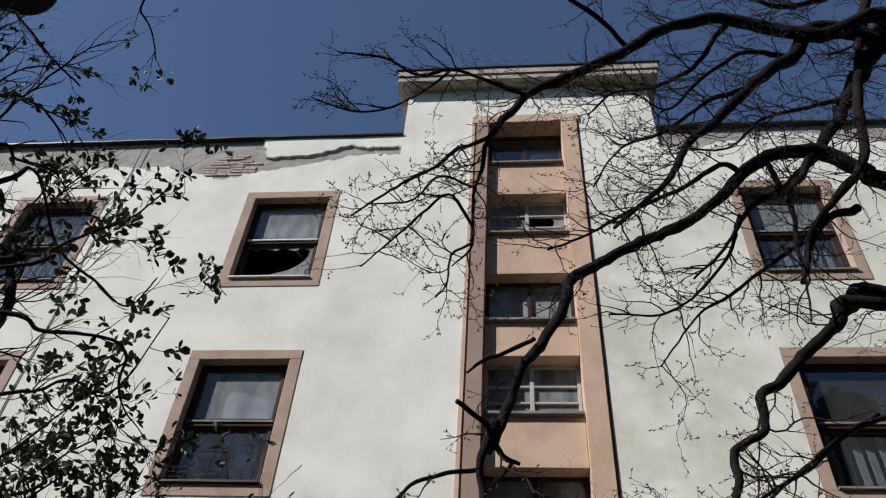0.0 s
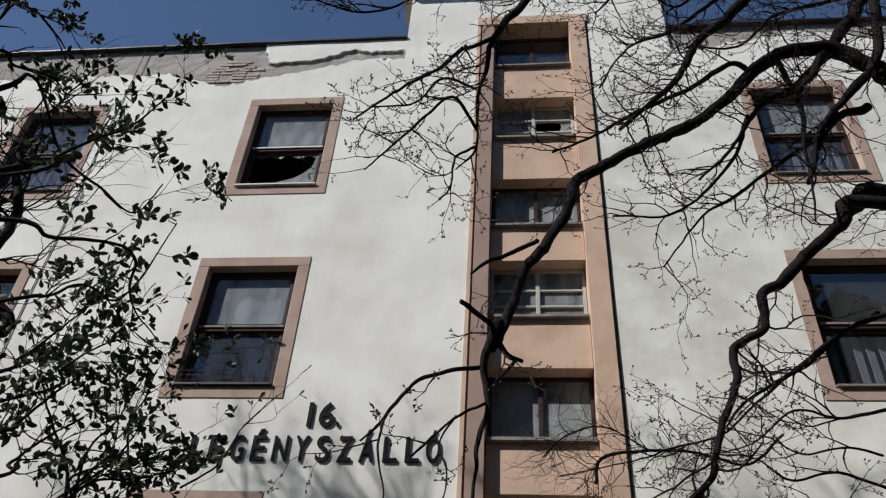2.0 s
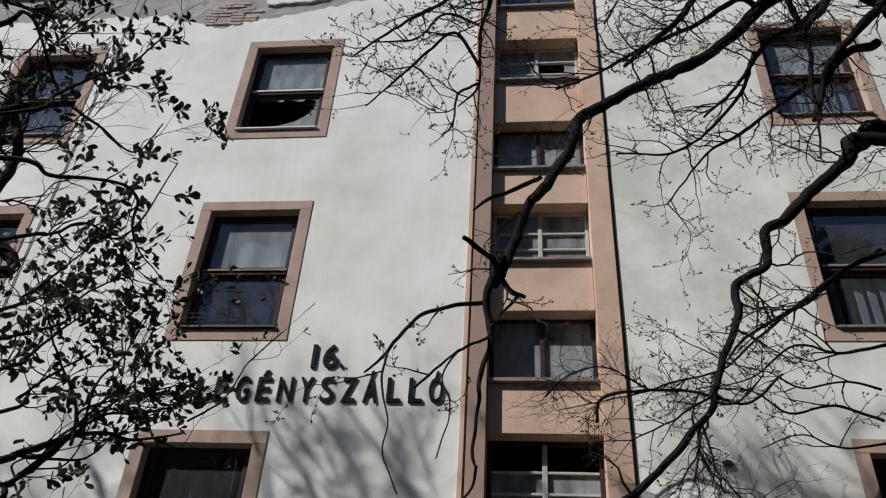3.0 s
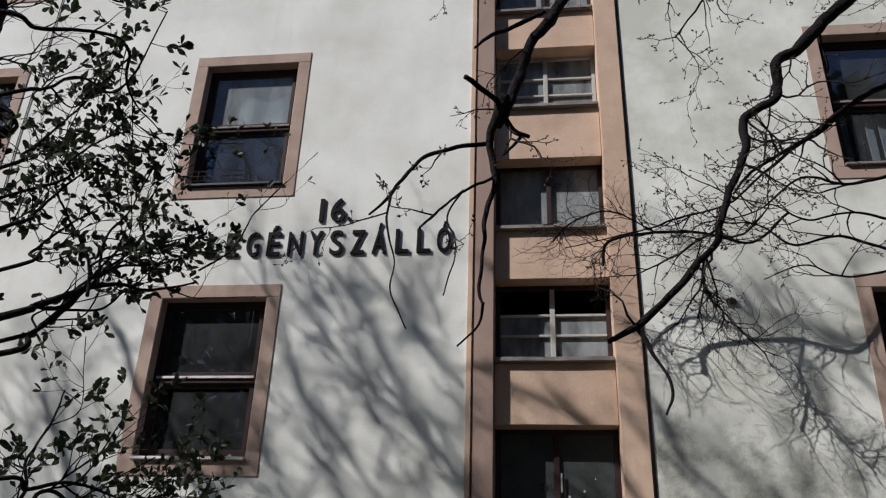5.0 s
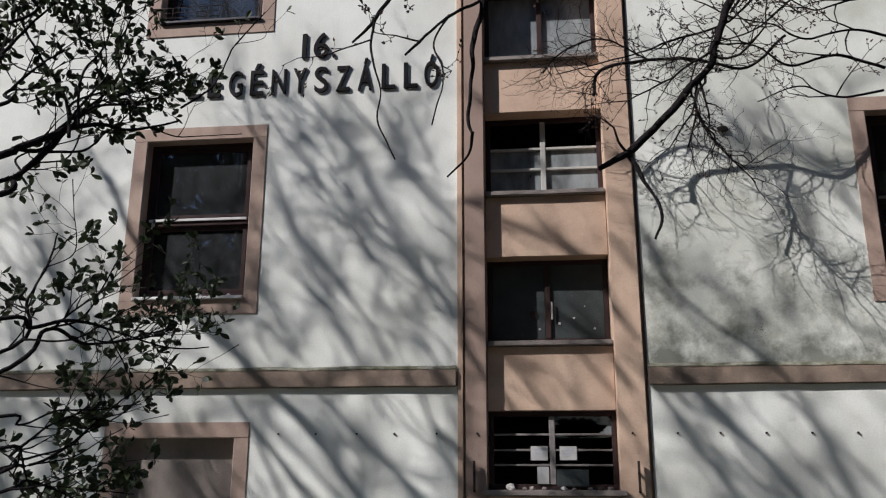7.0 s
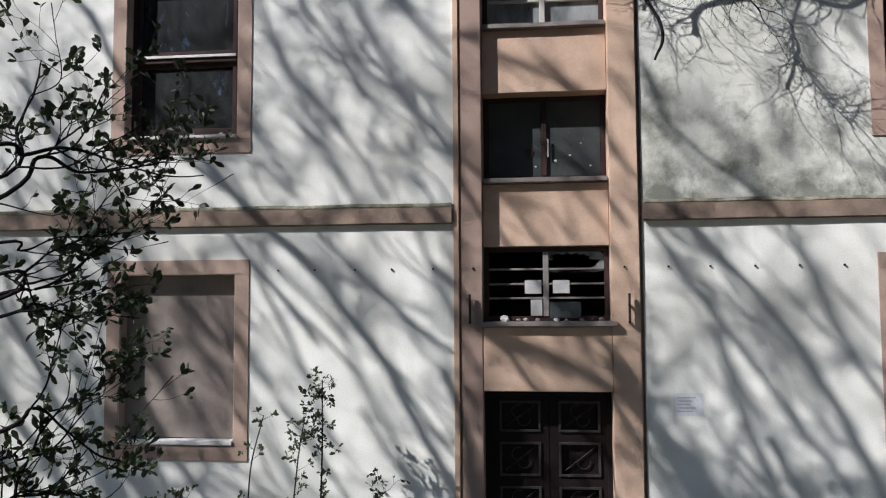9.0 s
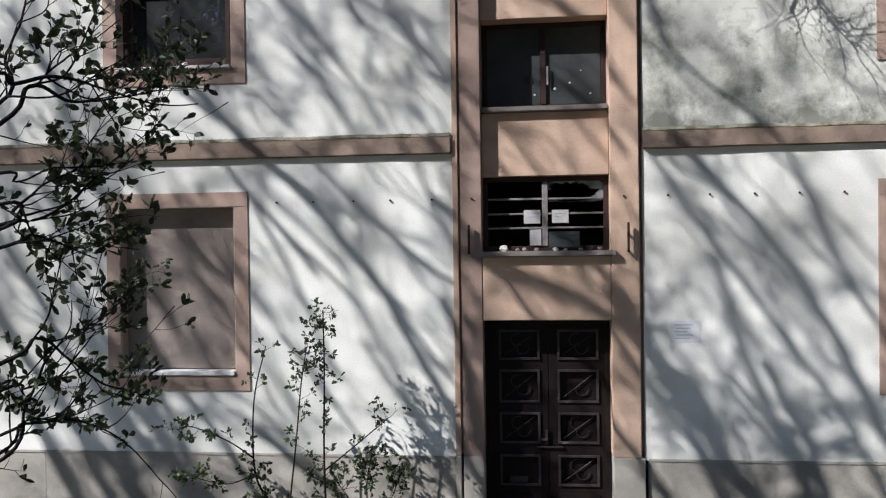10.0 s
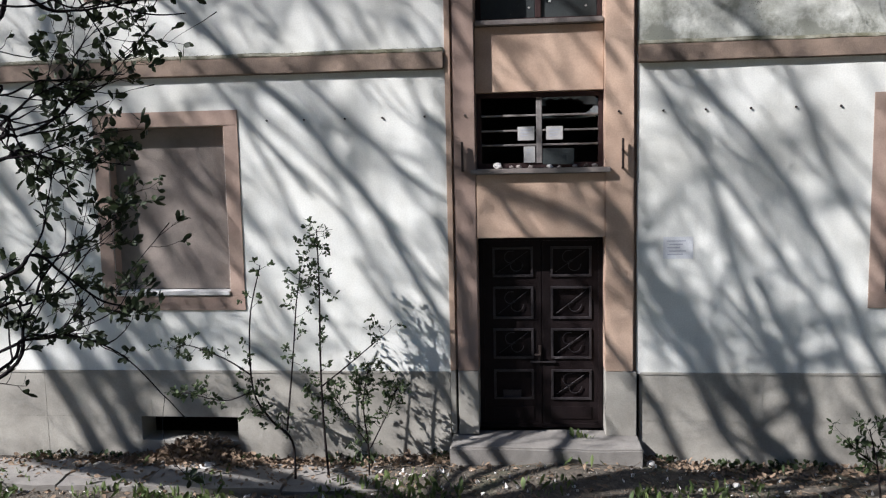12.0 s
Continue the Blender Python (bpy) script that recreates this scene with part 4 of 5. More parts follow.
OAK.append((3, [(2.3, -4.6, 7.06, 0.0499), (1.93, -4.62, 6.88, 0.0455), (1.65, -4.65, 6.63, 0.0412), (1.47, -4.67, 6.42, 0.0376), (1.3, -4.69, 6.25, 0.0318), (1.25, -4.71, 6.06, 0.0289), (1.18, -4.74, 5.92, 0.026), (1.02, -4.76, 5.81, 0.0253), (0.99, -4.79, 5.61, 0.0224), (0.89, -4.81, 5.34, 0.0202), (0.8, -4.83, 5.13, 0.0187), (0.76, -4.85, 5, 0.0174), (0.64, -4.88, 4.86, 0.0159)]))
OAK.append((2, [(0.64, -4.88, 4.86, 0.0185), (0.42, -4.93, 4.6, 0.0185), (0.3, -4.97, 4.48, 0.0168), (0.17, -5, 4.41, 0.0126)]))
OAK.append((0, [(0.31, -4.95, 4.5, 0.0092), (0.35, -4.96, 4.42, 0.0118), (0.41, -4.97, 4.29, 0.0076), (0.45, -4.99, 4.17, 0.0076), (0.41, -5, 4.05, 0.005)]))
OAK.append((9, [(4.1, -4.2, 11.71, 0.121), (3.43, -4.28, 10.78, 0.096), (2.95, -4.36, 9.95, 0.073), (2.63, -4.44, 9.34, 0.055), (2.24, -4.52, 8.76, 0.038), (1.95, -4.6, 8.27, 0.022)]))
OAK.append((10, [(3.1, -4.5, 10.98, 0.085), (2.49, -4.57, 10.35, 0.07), (1.98, -4.63, 9.77, 0.051), (1.52, -4.7, 9.11, 0.044), (1.21, -4.77, 8.67, 0.034), (0.97, -4.83, 8.15, 0.024), (0.52, -4.9, 7.57, 0.013)]))
OAK.append((8, [(2.44, -4.4, 9.06, 0.038), (1.99, -4.5, 8.46, 0.032), (1.63, -4.6, 8.11, 0.022), (1.34, -4.7, 7.59, 0.013), (1.02, -4.8, 7.15, 0.008)]))
OAK.append((1.2, [(2.48, -4.5, 8.19, 0.036), (2.17, -4.57, 8, 0.031), (1.93, -4.63, 7.6, 0.025), (1.77, -4.7, 7.21, 0.018)]))
OAK.append((2, [(1.98, -4.4, 8.88, 0.024), (1.98, -4.5, 8.25, 0.022), (1.88, -4.6, 7.76, 0.017), (1.79, -4.7, 7.24, 0.01), (1.68, -4.8, 6.75, 0.006)]))
OAK.append((5, [(2.22, -4.3, 6.4, 0.0187), (1.81, -4.42, 6.16, 0.0160), (1.51, -4.54, 5.86, 0.0132), (1.25, -4.66, 5.65, 0.0110), (1.01, -4.78, 5.45, 0.0083), (0.87, -4.9, 5.25, 0.0055)]))
OAK.append((6, [(2.11, -4.3, 6.39, 0.0165), (1.66, -4.39, 6.06, 0.0138), (1.33, -4.47, 5.76, 0.0110), (1.1, -4.56, 5.54, 0.0072), (0.9, -4.64, 5.33, 0.0060), (0.61, -4.73, 5.21, 0.0055), (0.38, -4.81, 5.09, 0.0039), (-0.01, -4.9, 4.96, 0.0028)]))
OAK.append((9, [(1.76, -4.4, 8.74, 0.023), (1.55, -4.52, 8.75, 0.023), (1.15, -4.64, 8.32, 0.018), (0.69, -4.76, 7.92, 0.015), (0.36, -4.88, 7.54, 0.011), (0.03, -5, 7.24, 0.008)]))
OAK.append((11, [(0.95, -4.6, 10.57, 0.027), (0.68, -4.8, 10.86, 0.025), (0.34, -5, 10.98, 0.02), (-0.05, -5.2, 11.24, 0.015)]))
OAK.append((9, [(-0.09, -5, 9.16, 0.019), (-0.42, -5.12, 9.23, 0.017), (-0.7, -5.24, 9.22, 0.015), (-0.96, -5.36, 8.97, 0.012), (-1.24, -5.48, 9.05, 0.01), (-1.58, -5.6, 8.96, 0.007)]))
OAK.append((8, [(-0.38, -5, 8.58, 0.018), (-0.62, -5.15, 8.2, 0.016), (-0.79, -5.3, 7.77, 0.011), (-0.98, -5.45, 7.4, 0.009), (-1.2, -5.6, 6.94, 0.006)]))
OAK.append((9, [(3.99, -4.4, 12.27, 0.06), (3.18, -4.46, 10.48, 0.05), (2.77, -4.52, 9.02, 0.042), (2.42, -4.58, 8.35, 0.036), (2.01, -4.64, 7.82, 0.022), (1.82, -4.7, 7.29, 0.013)]))
OAK.append((4, [(2.56, -4.4, 7.35, 0.054), (2.13, -4.5, 7.16, 0.044), (1.89, -4.6, 6.91, 0.028)]))
OAK.append((9, [(-0.48, -5.1, 7.38, 0.011), (-0.64, -5.3, 7.48, 0.011), (-0.86, -5.5, 6.94, 0.008), (-1.05, -5.7, 6.39, 0.004)]))
OAK.append((9, [(-0.5, -5.1, 7.81, 0.011), (-0.71, -5.3, 7.7, 0.009), (-0.85, -5.5, 7.21, 0.007), (-1.08, -5.7, 6.93, 0.004)]))
OAK.append((9, [(-0.71, -5.2, 9.29, 0.013), (-0.9, -5.33, 8.77, 0.009), (-1.12, -5.45, 8.35, 0.009), (-1.37, -5.58, 8.14, 0.007), (-1.65, -5.7, 8.15, 0.005)]))
OAK.append((8, [(-0.47, -5.2, 7.1, 0.01), (-0.59, -5.33, 6.85, 0.008), (-0.59, -5.47, 6.48, 0.006), (-0.63, -5.6, 6.24, 0.004)]))
OAK.append((12, [(2.1, -4.5, 11.31, 0.034), (1.58, -4.6, 10.25, 0.024), (1.1, -4.7, 9.72, 0.018), (0.72, -4.8, 9.49, 0.013), (0.43, -4.9, 9, 0.007)]))
OAK.append((12, [(2.05, -4.5, 9.98, 0.026), (1.54, -4.6, 9.57, 0.02), (1.1, -4.7, 9.01, 0.015), (0.68, -4.8, 8.65, 0.009), (0.4, -4.9, 8.03, 0.007)]))
OAK.append((12, [(2.53, -4.5, 10.46, 0.032), (2.07, -4.6, 10.43, 0.024), (1.52, -4.7, 9.79, 0.018), (1.17, -4.8, 9.2, 0.012), (0.96, -4.9, 9.14, 0.007)]))
OAK.append((12, [(2.92, -4.4, 9.89, 0.026), (2.44, -4.53, 9.54, 0.02), (1.95, -4.65, 9.21, 0.015), (1.54, -4.78, 8.64, 0.009), (1.1, -4.9, 8.49, 0.007)]))
OAK.append((12, [(4.11, -4.3, 12.18, 0.05), (3.37, -4.42, 11.86, 0.036), (2.64, -4.55, 11.42, 0.026), (2.19, -4.67, 11.6, 0.018), (1.53, -4.8, 11.27, 0.011)]))
OAK.append((10, [(1.56, -4.5, 8.14, 0.017), (1.37, -4.6, 7.6, 0.013), (1, -4.7, 7.06, 0.01), (0.74, -4.8, 6.82, 0.008), (0.4, -4.9, 6.74, 0.006)]))
OAK.append((9, [(2, -4.4, 7.91, 0.019), (1.61, -4.5, 7.52, 0.015), (1.26, -4.6, 7.15, 0.012), (1.02, -4.7, 6.91, 0.008), (0.69, -4.8, 6.39, 0.005)]))
OAK.append((8, [(1.88, -4.5, 5.58, 0.0110), (1.56, -4.6, 5.46, 0.0083), (1.29, -4.7, 5.45, 0.0066), (1, -4.8, 5.2, 0.0044), (0.68, -4.9, 5.08, 0.0028)]))
OAK.append((7, [(1.74, -4.50, 5.10, 0.0088), (1.48, -4.55, 5.16, 0.0075), (1.22, -4.60, 5.09, 0.0062), (1.04, -4.65, 5.19, 0.0048), (0.82, -4.70, 5.19, 0.0035)]))
OAK.append((7, [(1.77, -4.50, 5.29, 0.0077), (1.56, -4.55, 5.31, 0.0065), (1.32, -4.60, 5.24, 0.0054), (1.14, -4.65, 5.31, 0.0042), (0.90, -4.70, 5.34, 0.0031)]))
OAK.append((7, [(1.81, -4.50, 5.56, 0.0066), (1.58, -4.55, 5.49, 0.0054), (1.38, -4.60, 5.41, 0.0041), (1.20, -4.65, 5.50, 0.0029)]))
OAK.append((7, [(1.72, -4.50, 4.97, 0.0066), (1.47, -4.55, 4.92, 0.0054), (1.26, -4.60, 4.97, 0.0041), (1.03, -4.65, 4.87, 0.0029)]))
LEAFY = []
LEAFY.append([(-2.75, -5.45, 4.37, 0.0203), (-2.57, -5.33, 4.5, 0.018), (-2.46, -5.21, 4.62, 0.015), (-2.33, -5.09, 4.71, 0.0112), (-2.21, -4.97, 4.73, 0.0083), (-2.01, -4.85, 4.82, 0.0053)])
LEAFY.append([(-2.67, -5.45, 4.2, 0.015), (-2.55, -5.35, 4.35, 0.0135), (-2.48, -5.25, 4.51, 0.0128), (-2.45, -5.15, 4.67, 0.0097), (-2.38, -5.05, 4.83, 0.0075), (-2.24, -4.95, 4.89, 0.0067), (-2.05, -4.85, 4.98, 0.0037)])
LEAFY.append([(-3.37, -5.45, 6.31, 0.018), (-3.02, -5.36, 6.24, 0.0135), (-2.82, -5.28, 6.28, 0.012), (-2.65, -5.19, 6.3, 0.0105), (-2.57, -5.11, 6.23, 0.0105), (-2.6, -5.02, 6.09, 0.0083), (-2.55, -4.94, 5.97, 0.0053), (-2.43, -4.85, 5.85, 0.0037)])
LEAFY.append([(-4, -5.45, 7.51, 0.024), (-3.8, -5.31, 7.88, 0.0135), (-3.4, -5.17, 7.2, 0.0112), (-3.06, -5.03, 6.95, 0.0097), (-2.86, -4.89, 6.86, 0.006), (-2.82, -4.75, 7.27, 0.0053)])
LEAFY.append([(-3.37, -5.45, 6.69, 0.0142), (-3.27, -5.33, 6.97, 0.0112), (-3.16, -5.21, 7.27, 0.0097), (-3.03, -5.09, 7.54, 0.0083), (-2.97, -4.97, 7.91, 0.0067), (-2.99, -4.85, 8.21, 0.0053)])
LEAFY.append([(-4.23, -5.45, 8.06, 0.018), (-4.02, -5.3, 8.04, 0.0112), (-3.82, -5.15, 8.08, 0.0112), (-3.73, -5, 8.05, 0.0067), (-3.58, -4.85, 8.23, 0.0053)])
LEAFY.append([(-5.34, -5.55, 10.4, 0.0195), (-4.87, -5.38, 10.11, 0.015), (-4.5, -5.22, 9.74, 0.0105), (-4.19, -5.05, 9.5, 0.0083)])
LEAFY.append([(-4.05, -5.55, 10.52, 0.0128), (-3.73, -5.38, 10.24, 0.0105), (-3.63, -5.22, 10.1, 0.0083), (-3.59, -5.05, 9.91, 0.006)])
LEAFY.append([(-4.55, -5.45, 8.71, 0.0173), (-4.25, -5.28, 8.86, 0.0112), (-4.08, -5.12, 8.76, 0.0097), (-4.04, -4.95, 8.74, 0.0053)])
LEAFY.append([(-3.06, -5.45, 5.69, 0.0128), (-2.88, -5.33, 5.81, 0.0097), (-2.77, -5.21, 5.98, 0.0083), (-2.63, -5.09, 5.95, 0.0067), (-2.59, -4.97, 6.21, 0.006), (-2.55, -4.85, 6.79, 0.0045)])
LEAFY.append([(-2.63, -5.25, 3.42, 0.0112), (-2.45, -5.1, 3.66, 0.0105), (-2.35, -4.95, 3.62, 0.0083), (-2.23, -4.8, 3.65, 0.0053), (-2, -4.65, 3.72, 0.003)])
LEAFY.append([(-2.62, -5.25, 2.36, 0.0112), (-2.45, -5.1, 2.49, 0.0083), (-2.37, -4.95, 2.37, 0.006), (-2.28, -4.8, 2.23, 0.0053), (-2.15, -4.65, 2.15, 0.003)])
LEAFY.append([(-2.62, -5.25, 2.99, 0.0097), (-2.45, -5.1, 3.04, 0.0075), (-2.37, -4.95, 3.13, 0.0067), (-2.23, -4.8, 3.33, 0.0045), (-2.18, -4.65, 3.43, 0.003)])
LEAFY.append([(-2.62, -5.25, 1.91, 0.0097), (-2.5, -5.1, 2.18, 0.0067), (-2.49, -4.95, 2.37, 0.006), (-2.46, -4.8, 2.51, 0.0037), (-2.54, -4.65, 2.64, 0.003)])
LEAFY.append([(-2.63, -5.25, 3.52, 0.0097), (-2.6, -5.05, 3.83, 0.0067), (-2.65, -4.85, 4.07, 0.006), (-2.75, -4.65, 4.28, 0.0037)])
LEAFY.append([(-2.63, -5.35, 3.66, 0.0112), (-2.44, -5.23, 3.65, 0.0097), (-2.32, -5.11, 3.7, 0.0083), (-2.12, -4.99, 3.65, 0.0053), (-1.94, -4.87, 3.6, 0.0045), (-1.79, -4.75, 3.62, 0.003)])
LEAFY.append([(-2.76, -5.35, 4.3, 0.0112), (-2.6, -5.2, 4.47, 0.009), (-2.55, -5.05, 4.72, 0.0075), (-2.42, -4.9, 4.98, 0.0067), (-2.4, -4.75, 5.26, 0.0037)])
LEAFY.append([(-2.37, -5.25, 4.58, 0.009), (-2.49, -5.15, 4.86, 0.0083), (-2.77, -5.05, 5.21, 0.0067), (-3.01, -4.95, 5.56, 0.0053), (-3.29, -4.85, 5.96, 0.0045)])
LEAFY.append([(-2.33, -5.25, 4.64, 0.0075), (-2.43, -5.12, 4.97, 0.0067), (-2.41, -4.98, 5.21, 0.0053), (-2.42, -4.85, 5.53, 0.0037)])
LEAFY.append([(-2.1, -5.15, 4.77, 0.0067), (-2.26, -5.02, 4.99, 0.0067), (-2.38, -4.88, 5.26, 0.0053), (-2.4, -4.75, 5.53, 0.0037)])
LEAFY.append([(-2.98, -5.45, 5.18, 0.0112), (-2.92, -5.28, 5.42, 0.0083), (-2.9, -5.12, 5.69, 0.0067), (-2.9, -4.95, 5.97, 0.0045)])
LEAFY.append([(-2.84, -5.45, 4.86, 0.0112), (-2.77, -5.28, 5.04, 0.0083), (-2.73, -5.12, 5.31, 0.0067), (-2.69, -4.95, 5.56, 0.0037)])
LEAFY.append([(-2.77, -5.35, 5.14, 0.0083), (-2.68, -5.22, 5.39, 0.0067), (-2.62, -5.08, 5.63, 0.0053), (-2.52, -4.95, 5.78, 0.0037)])
LEAFY.append([(-1.91, -5.05, 4.8, 0.006), (-1.81, -4.92, 4.98, 0.0053), (-1.76, -4.78, 5.29, 0.0037), (-1.65, -4.65, 5.57, 0.0023)])
LEAFY.append([(-2.74, -5.45, 4.63, 0.0105), (-2.71, -5.28, 4.82, 0.0083), (-2.69, -5.12, 5.03, 0.0067), (-2.65, -4.95, 5.23, 0.0037)])
LEAFY.append([(-2.62, -5.25, 2.24, 0.0083), (-2.52, -5.08, 2.26, 0.006), (-2.45, -4.92, 2.29, 0.0053), (-2.35, -4.75, 2.49, 0.003)])
LEAFY.append([(-2.65, -5.25, 1.93, 0.0083), (-2.53, -5.08, 2.1, 0.006), (-2.46, -4.92, 2.09, 0.0053), (-2.37, -4.75, 2.26, 0.003)])
LEAFY.append([(-2.64, -5.25, 2.03, 0.0083), (-2.46, -5.1, 2.1, 0.006), (-2.3, -4.95, 2.07, 0.0053), (-2.16, -4.8, 1.92, 0.0037), (-1.95, -4.65, 1.58, 0.0023)])
LEAFY.append([(-2.59, -5.25, 2.97, 0.0097), (-2.51, -5.15, 3.09, 0.0083), (-2.43, -5.05, 3.21, 0.0053), (-2.33, -4.95, 3.29, 0.0045), (-2.25, -4.85, 3.4, 0.0037)])
LEAFY.append([(-2.63, -5.25, 3.24, 0.0083), (-2.5, -5.15, 3.22, 0.0053), (-2.38, -5.05, 3.29, 0.0045), (-2.24, -4.95, 3.3, 0.0037), (-2.07, -4.85, 3.33, 0.0023)])
LEAFY.append([(-2.58, -5.25, 2.9, 0.009), (-2.46, -5.12, 2.97, 0.0067), (-2.38, -4.98, 2.93, 0.0053), (-2.28, -4.85, 2.86, 0.003)])
LEAFY.append([(-2.61, -5.25, 3.09, 0.009), (-2.48, -5.12, 3.07, 0.0067), (-2.37, -4.98, 3.12, 0.0045), (-2.34, -4.85, 3.15, 0.0023)])


# bare oak whose limbs hang in front of the facade
oak = thing("oak_tree", "bare dark-barked tree with long crooked limbs and buds", "tree")
oak_trunk = [(5.6, -4.3, ground_height(5.6, -4.3) - 0.1, 0.42), (5.5, -4.3, 2.5, 0.36), (5.3, -4.3, 5.0, 0.33), (4.9, -4.2, 8.0, 0.3), (4.9, -4.2, 10.5, 0.26), (5.2, -4.1, 13.0, 0.2), (5.4, -4.0, 15.5, 0.09)]
t = Tubes()
ts = smooth(oak_trunk, 6)
t.tube(ts, 14, 0.2)
t.build("trunk", BARK, oak)
rng = random.Random(11)
twigs, buds = Tubes(), Tubes()
for i, (density, pts) in enumerate(OAK):
    if pts[0][0] > 2.1 and pts[0][3] > 0.04:
        near = min(ts, key=lambda q: (q.to_3d() - Vector((4.9, -4.2, pts[0][2] - 0.7))).length)
        pts = [(near[0], near[1], near[2], pts[0][3] * 1.25)] + pts
    s = limb_object(oak, pts, i)
    L = length_of(s)
    low_bough = 0.75 if pts[-1][2] < 7.3 and pts[-1][0] > -0.2 and density >= 2 else 0.85
    for k in range(int(L * density * low_bough)):
        p, d, r = along(s, rng.uniform(0.15, 1.0))
        if p.x > 4.6:
            continue
        axis = Vector((rng.gauss(0, 0.3), 1, rng.gauss(0, 0.3)))
        q = Matrix.Rotation(rng.choice((-1, 1)) * rng.uniform(0.4, 1.2), 3, axis) @ d
        ln = rng.uniform(0.25, 0.8) * (1.0 if r > 0.015 else 0.7)
        twig(twigs, buds, p, q, ln, min(0.0065, r * 0.6) + 0.001, rng, 2, bias=(-0.05, 0, 0.12), kink=0.55)
twigs.build("fine_branching", TWIG, oak)["kind"] = "stuff"
buds.build("budding", BUD, oak, smooth_it=False)["kind"] = "stuff"

# leafy tree at the near side
leafy = thing("leafy_tree", "slender tree with dark leathery leaf tufts", "tree")
trunk = [(-3.9, -5.7, ground_height(-3.9, -5.7) - 0.1, 0.13), (-4.0, -5.65, 2.2, 0.11), (-4.6, -5.6, 4.2, 0.095), (-5.3, -5.6, 6.3, 0.08), (-6.2, -5.6, 8.4, 0.065), (-7.2, -5.6, 10.6, 0.04), (-7.6, -5.6, 12.2, 0.02)]
t = Tubes()
ts = smooth(trunk, 6)
t.tube(ts, 12, 0.15)
t.build("trunk", BARK, leafy)
rng = random.Random(23)
twigs, buds, leaves = Tubes(), Tubes(), Tubes()
for i, pts in enumerate(LEAFY):
    if pts[0][0] < -2.5:
        near = min(ts, key=lambda q: abs(q.z - pts[0][2] + 0.5))
        pts = [(near[0], near[1], near[2], pts[0][3] * 1.2)] + pts
    s = limb_object(leafy, pts, 40 + i, 0.15, 7)
    L = length_of(s)
    runs = [s]
    top = pts[-1][2] > 9.3
    for k in range(0 if top else 3):        # side boughs
        p, d, r = along(s, rng.uniform(0.3, 0.95))
        d = (Matrix.Rotation(rng.choice((-1, 1)) * rng.uniform(0.3, 0.9), 3, Vector((rng.gauss(0, 0.3), 1, 0))) @ d + Vector((-0.1, 0, 0.15))).normalized()
        ln = rng.uniform(0.3, 0.65)
        bow = Vector((rng.gauss(0, 0.08), rng.gauss(0, 0.1), rng.uniform(0, 0.12)))
        pts2 = [(*p, r * 0.6), (*(p + d * ln * 0.35 - bow * 0.5), r * 0.5), (*(p + d * ln * 0.7 + bow * 0.3), r * 0.35), (*(p + d * ln + bow), 0.003)]
        runs.append(limb_object(leafy, pts2, 140 + i * 3 + k, 0.15, 6))
    for k in range(int(L * (6.2 if pts[-1][2] < 4.4 else 5.8)) + 3 if not top else 5):
        p, d, r = along(rng.choice(runs), rng.uniform(0.2, 1.0))
        if p.x > (-2.15 if p.z < 3.3 else -1.92 if p.z < 4.4 else -1.9 if p.z < 8.0 else -2.4) and rng.random() < 0.93:
            continue
        axis = Vector((rng.gauss(0, 0.3), 1, rng.gauss(0, 0.3)))
        q = Matrix.Rotation(rng.choice((-1, 1)) * rng.uniform(0.3, 1.1), 3, axis) @ d
        twig(twigs, None, p, q, rng.uniform(0.12, 0.42) * (1 if p.z > 3.4 else 0.65), min(0.004, r * 0.6) + 0.001, rng, 1, leaves, 0.058 if p.z < 6 else 0.075, bias=(0.05, 0, 0.25))
twigs.build("fine_branching", TWIG, leafy)["kind"] = "stuff"
leaves.build("foliage", LEAF, leafy, smooth_it=False)["kind"] = "stuff"

# bare trees on the sunny side, whose limbs shade the lower walls
shade = thing("bare_tree", "tall bare park tree with spreading limbs", "tree", "park trees")
rng = random.Random(31)
shade_twigs = Tubes()
SHADE_COUNT = [0]


FORK = (-7.6, -5.4, 6.0)


def shadow_limb(points, dist, r, tree=None):
    """A limb that lies sunward of the wall, at the given distance; the lower end is its root."""
    tree = tree or shade
    points = list(points)
    if tree is shade:
        x, z = points[-1]
        while z > -0.6 and not (points[0][0] < 0 and points[-1][1] > 2.2):       # runs on down to the fork
            x, z = x + rng.uniform(0.3, 0.5), z - rng.uniform(0.6, 0.8)
            points.append((x, z))
    pts = []
    for i, (x, z) in enumerate(points):
        q = Vector((x, 0, z)) + SUN * (dist + (0.12 * i if tree is shade else 0.0))
        pts.append((q.x, q.y, q.z, r * (0.75 + 0.3 * i / len(points))))
    if tree is shade and points[-1][1] < 0:
        pts.append((*FORK, r * 1.1))
    SHADE_COUNT[0] += 1
    s = limb_object(tree, pts, 80 + SHADE_COUNT[0], 0.2, 7)
    along_wall = Vector((-0.56, 0, 0.83))
    for k in range(int(length_of(s) * (2.2 if dist > 5 else 17))):
        p, d, rr = along(s, rng.uniform(0.0, 0.8 if dist > 5 else 1.0))
        q = (along_wall if dist > 5 else d) + Vector((rng.gauss(0, 0.62), rng.gauss(0, 0.35), rng.gauss(0, 0.62)))
        twig(shade_twigs, None, p, q, rng.uniform(0.5, 1.9) if dist > 5 else rng.uniform(0.3, 0.9), rng.uniform(0.007, 0.018) if dist > 5 else 0.0055, rng, 1 if dist > 5 else 2, kink=0.34 if dist > 5 else 0.5)


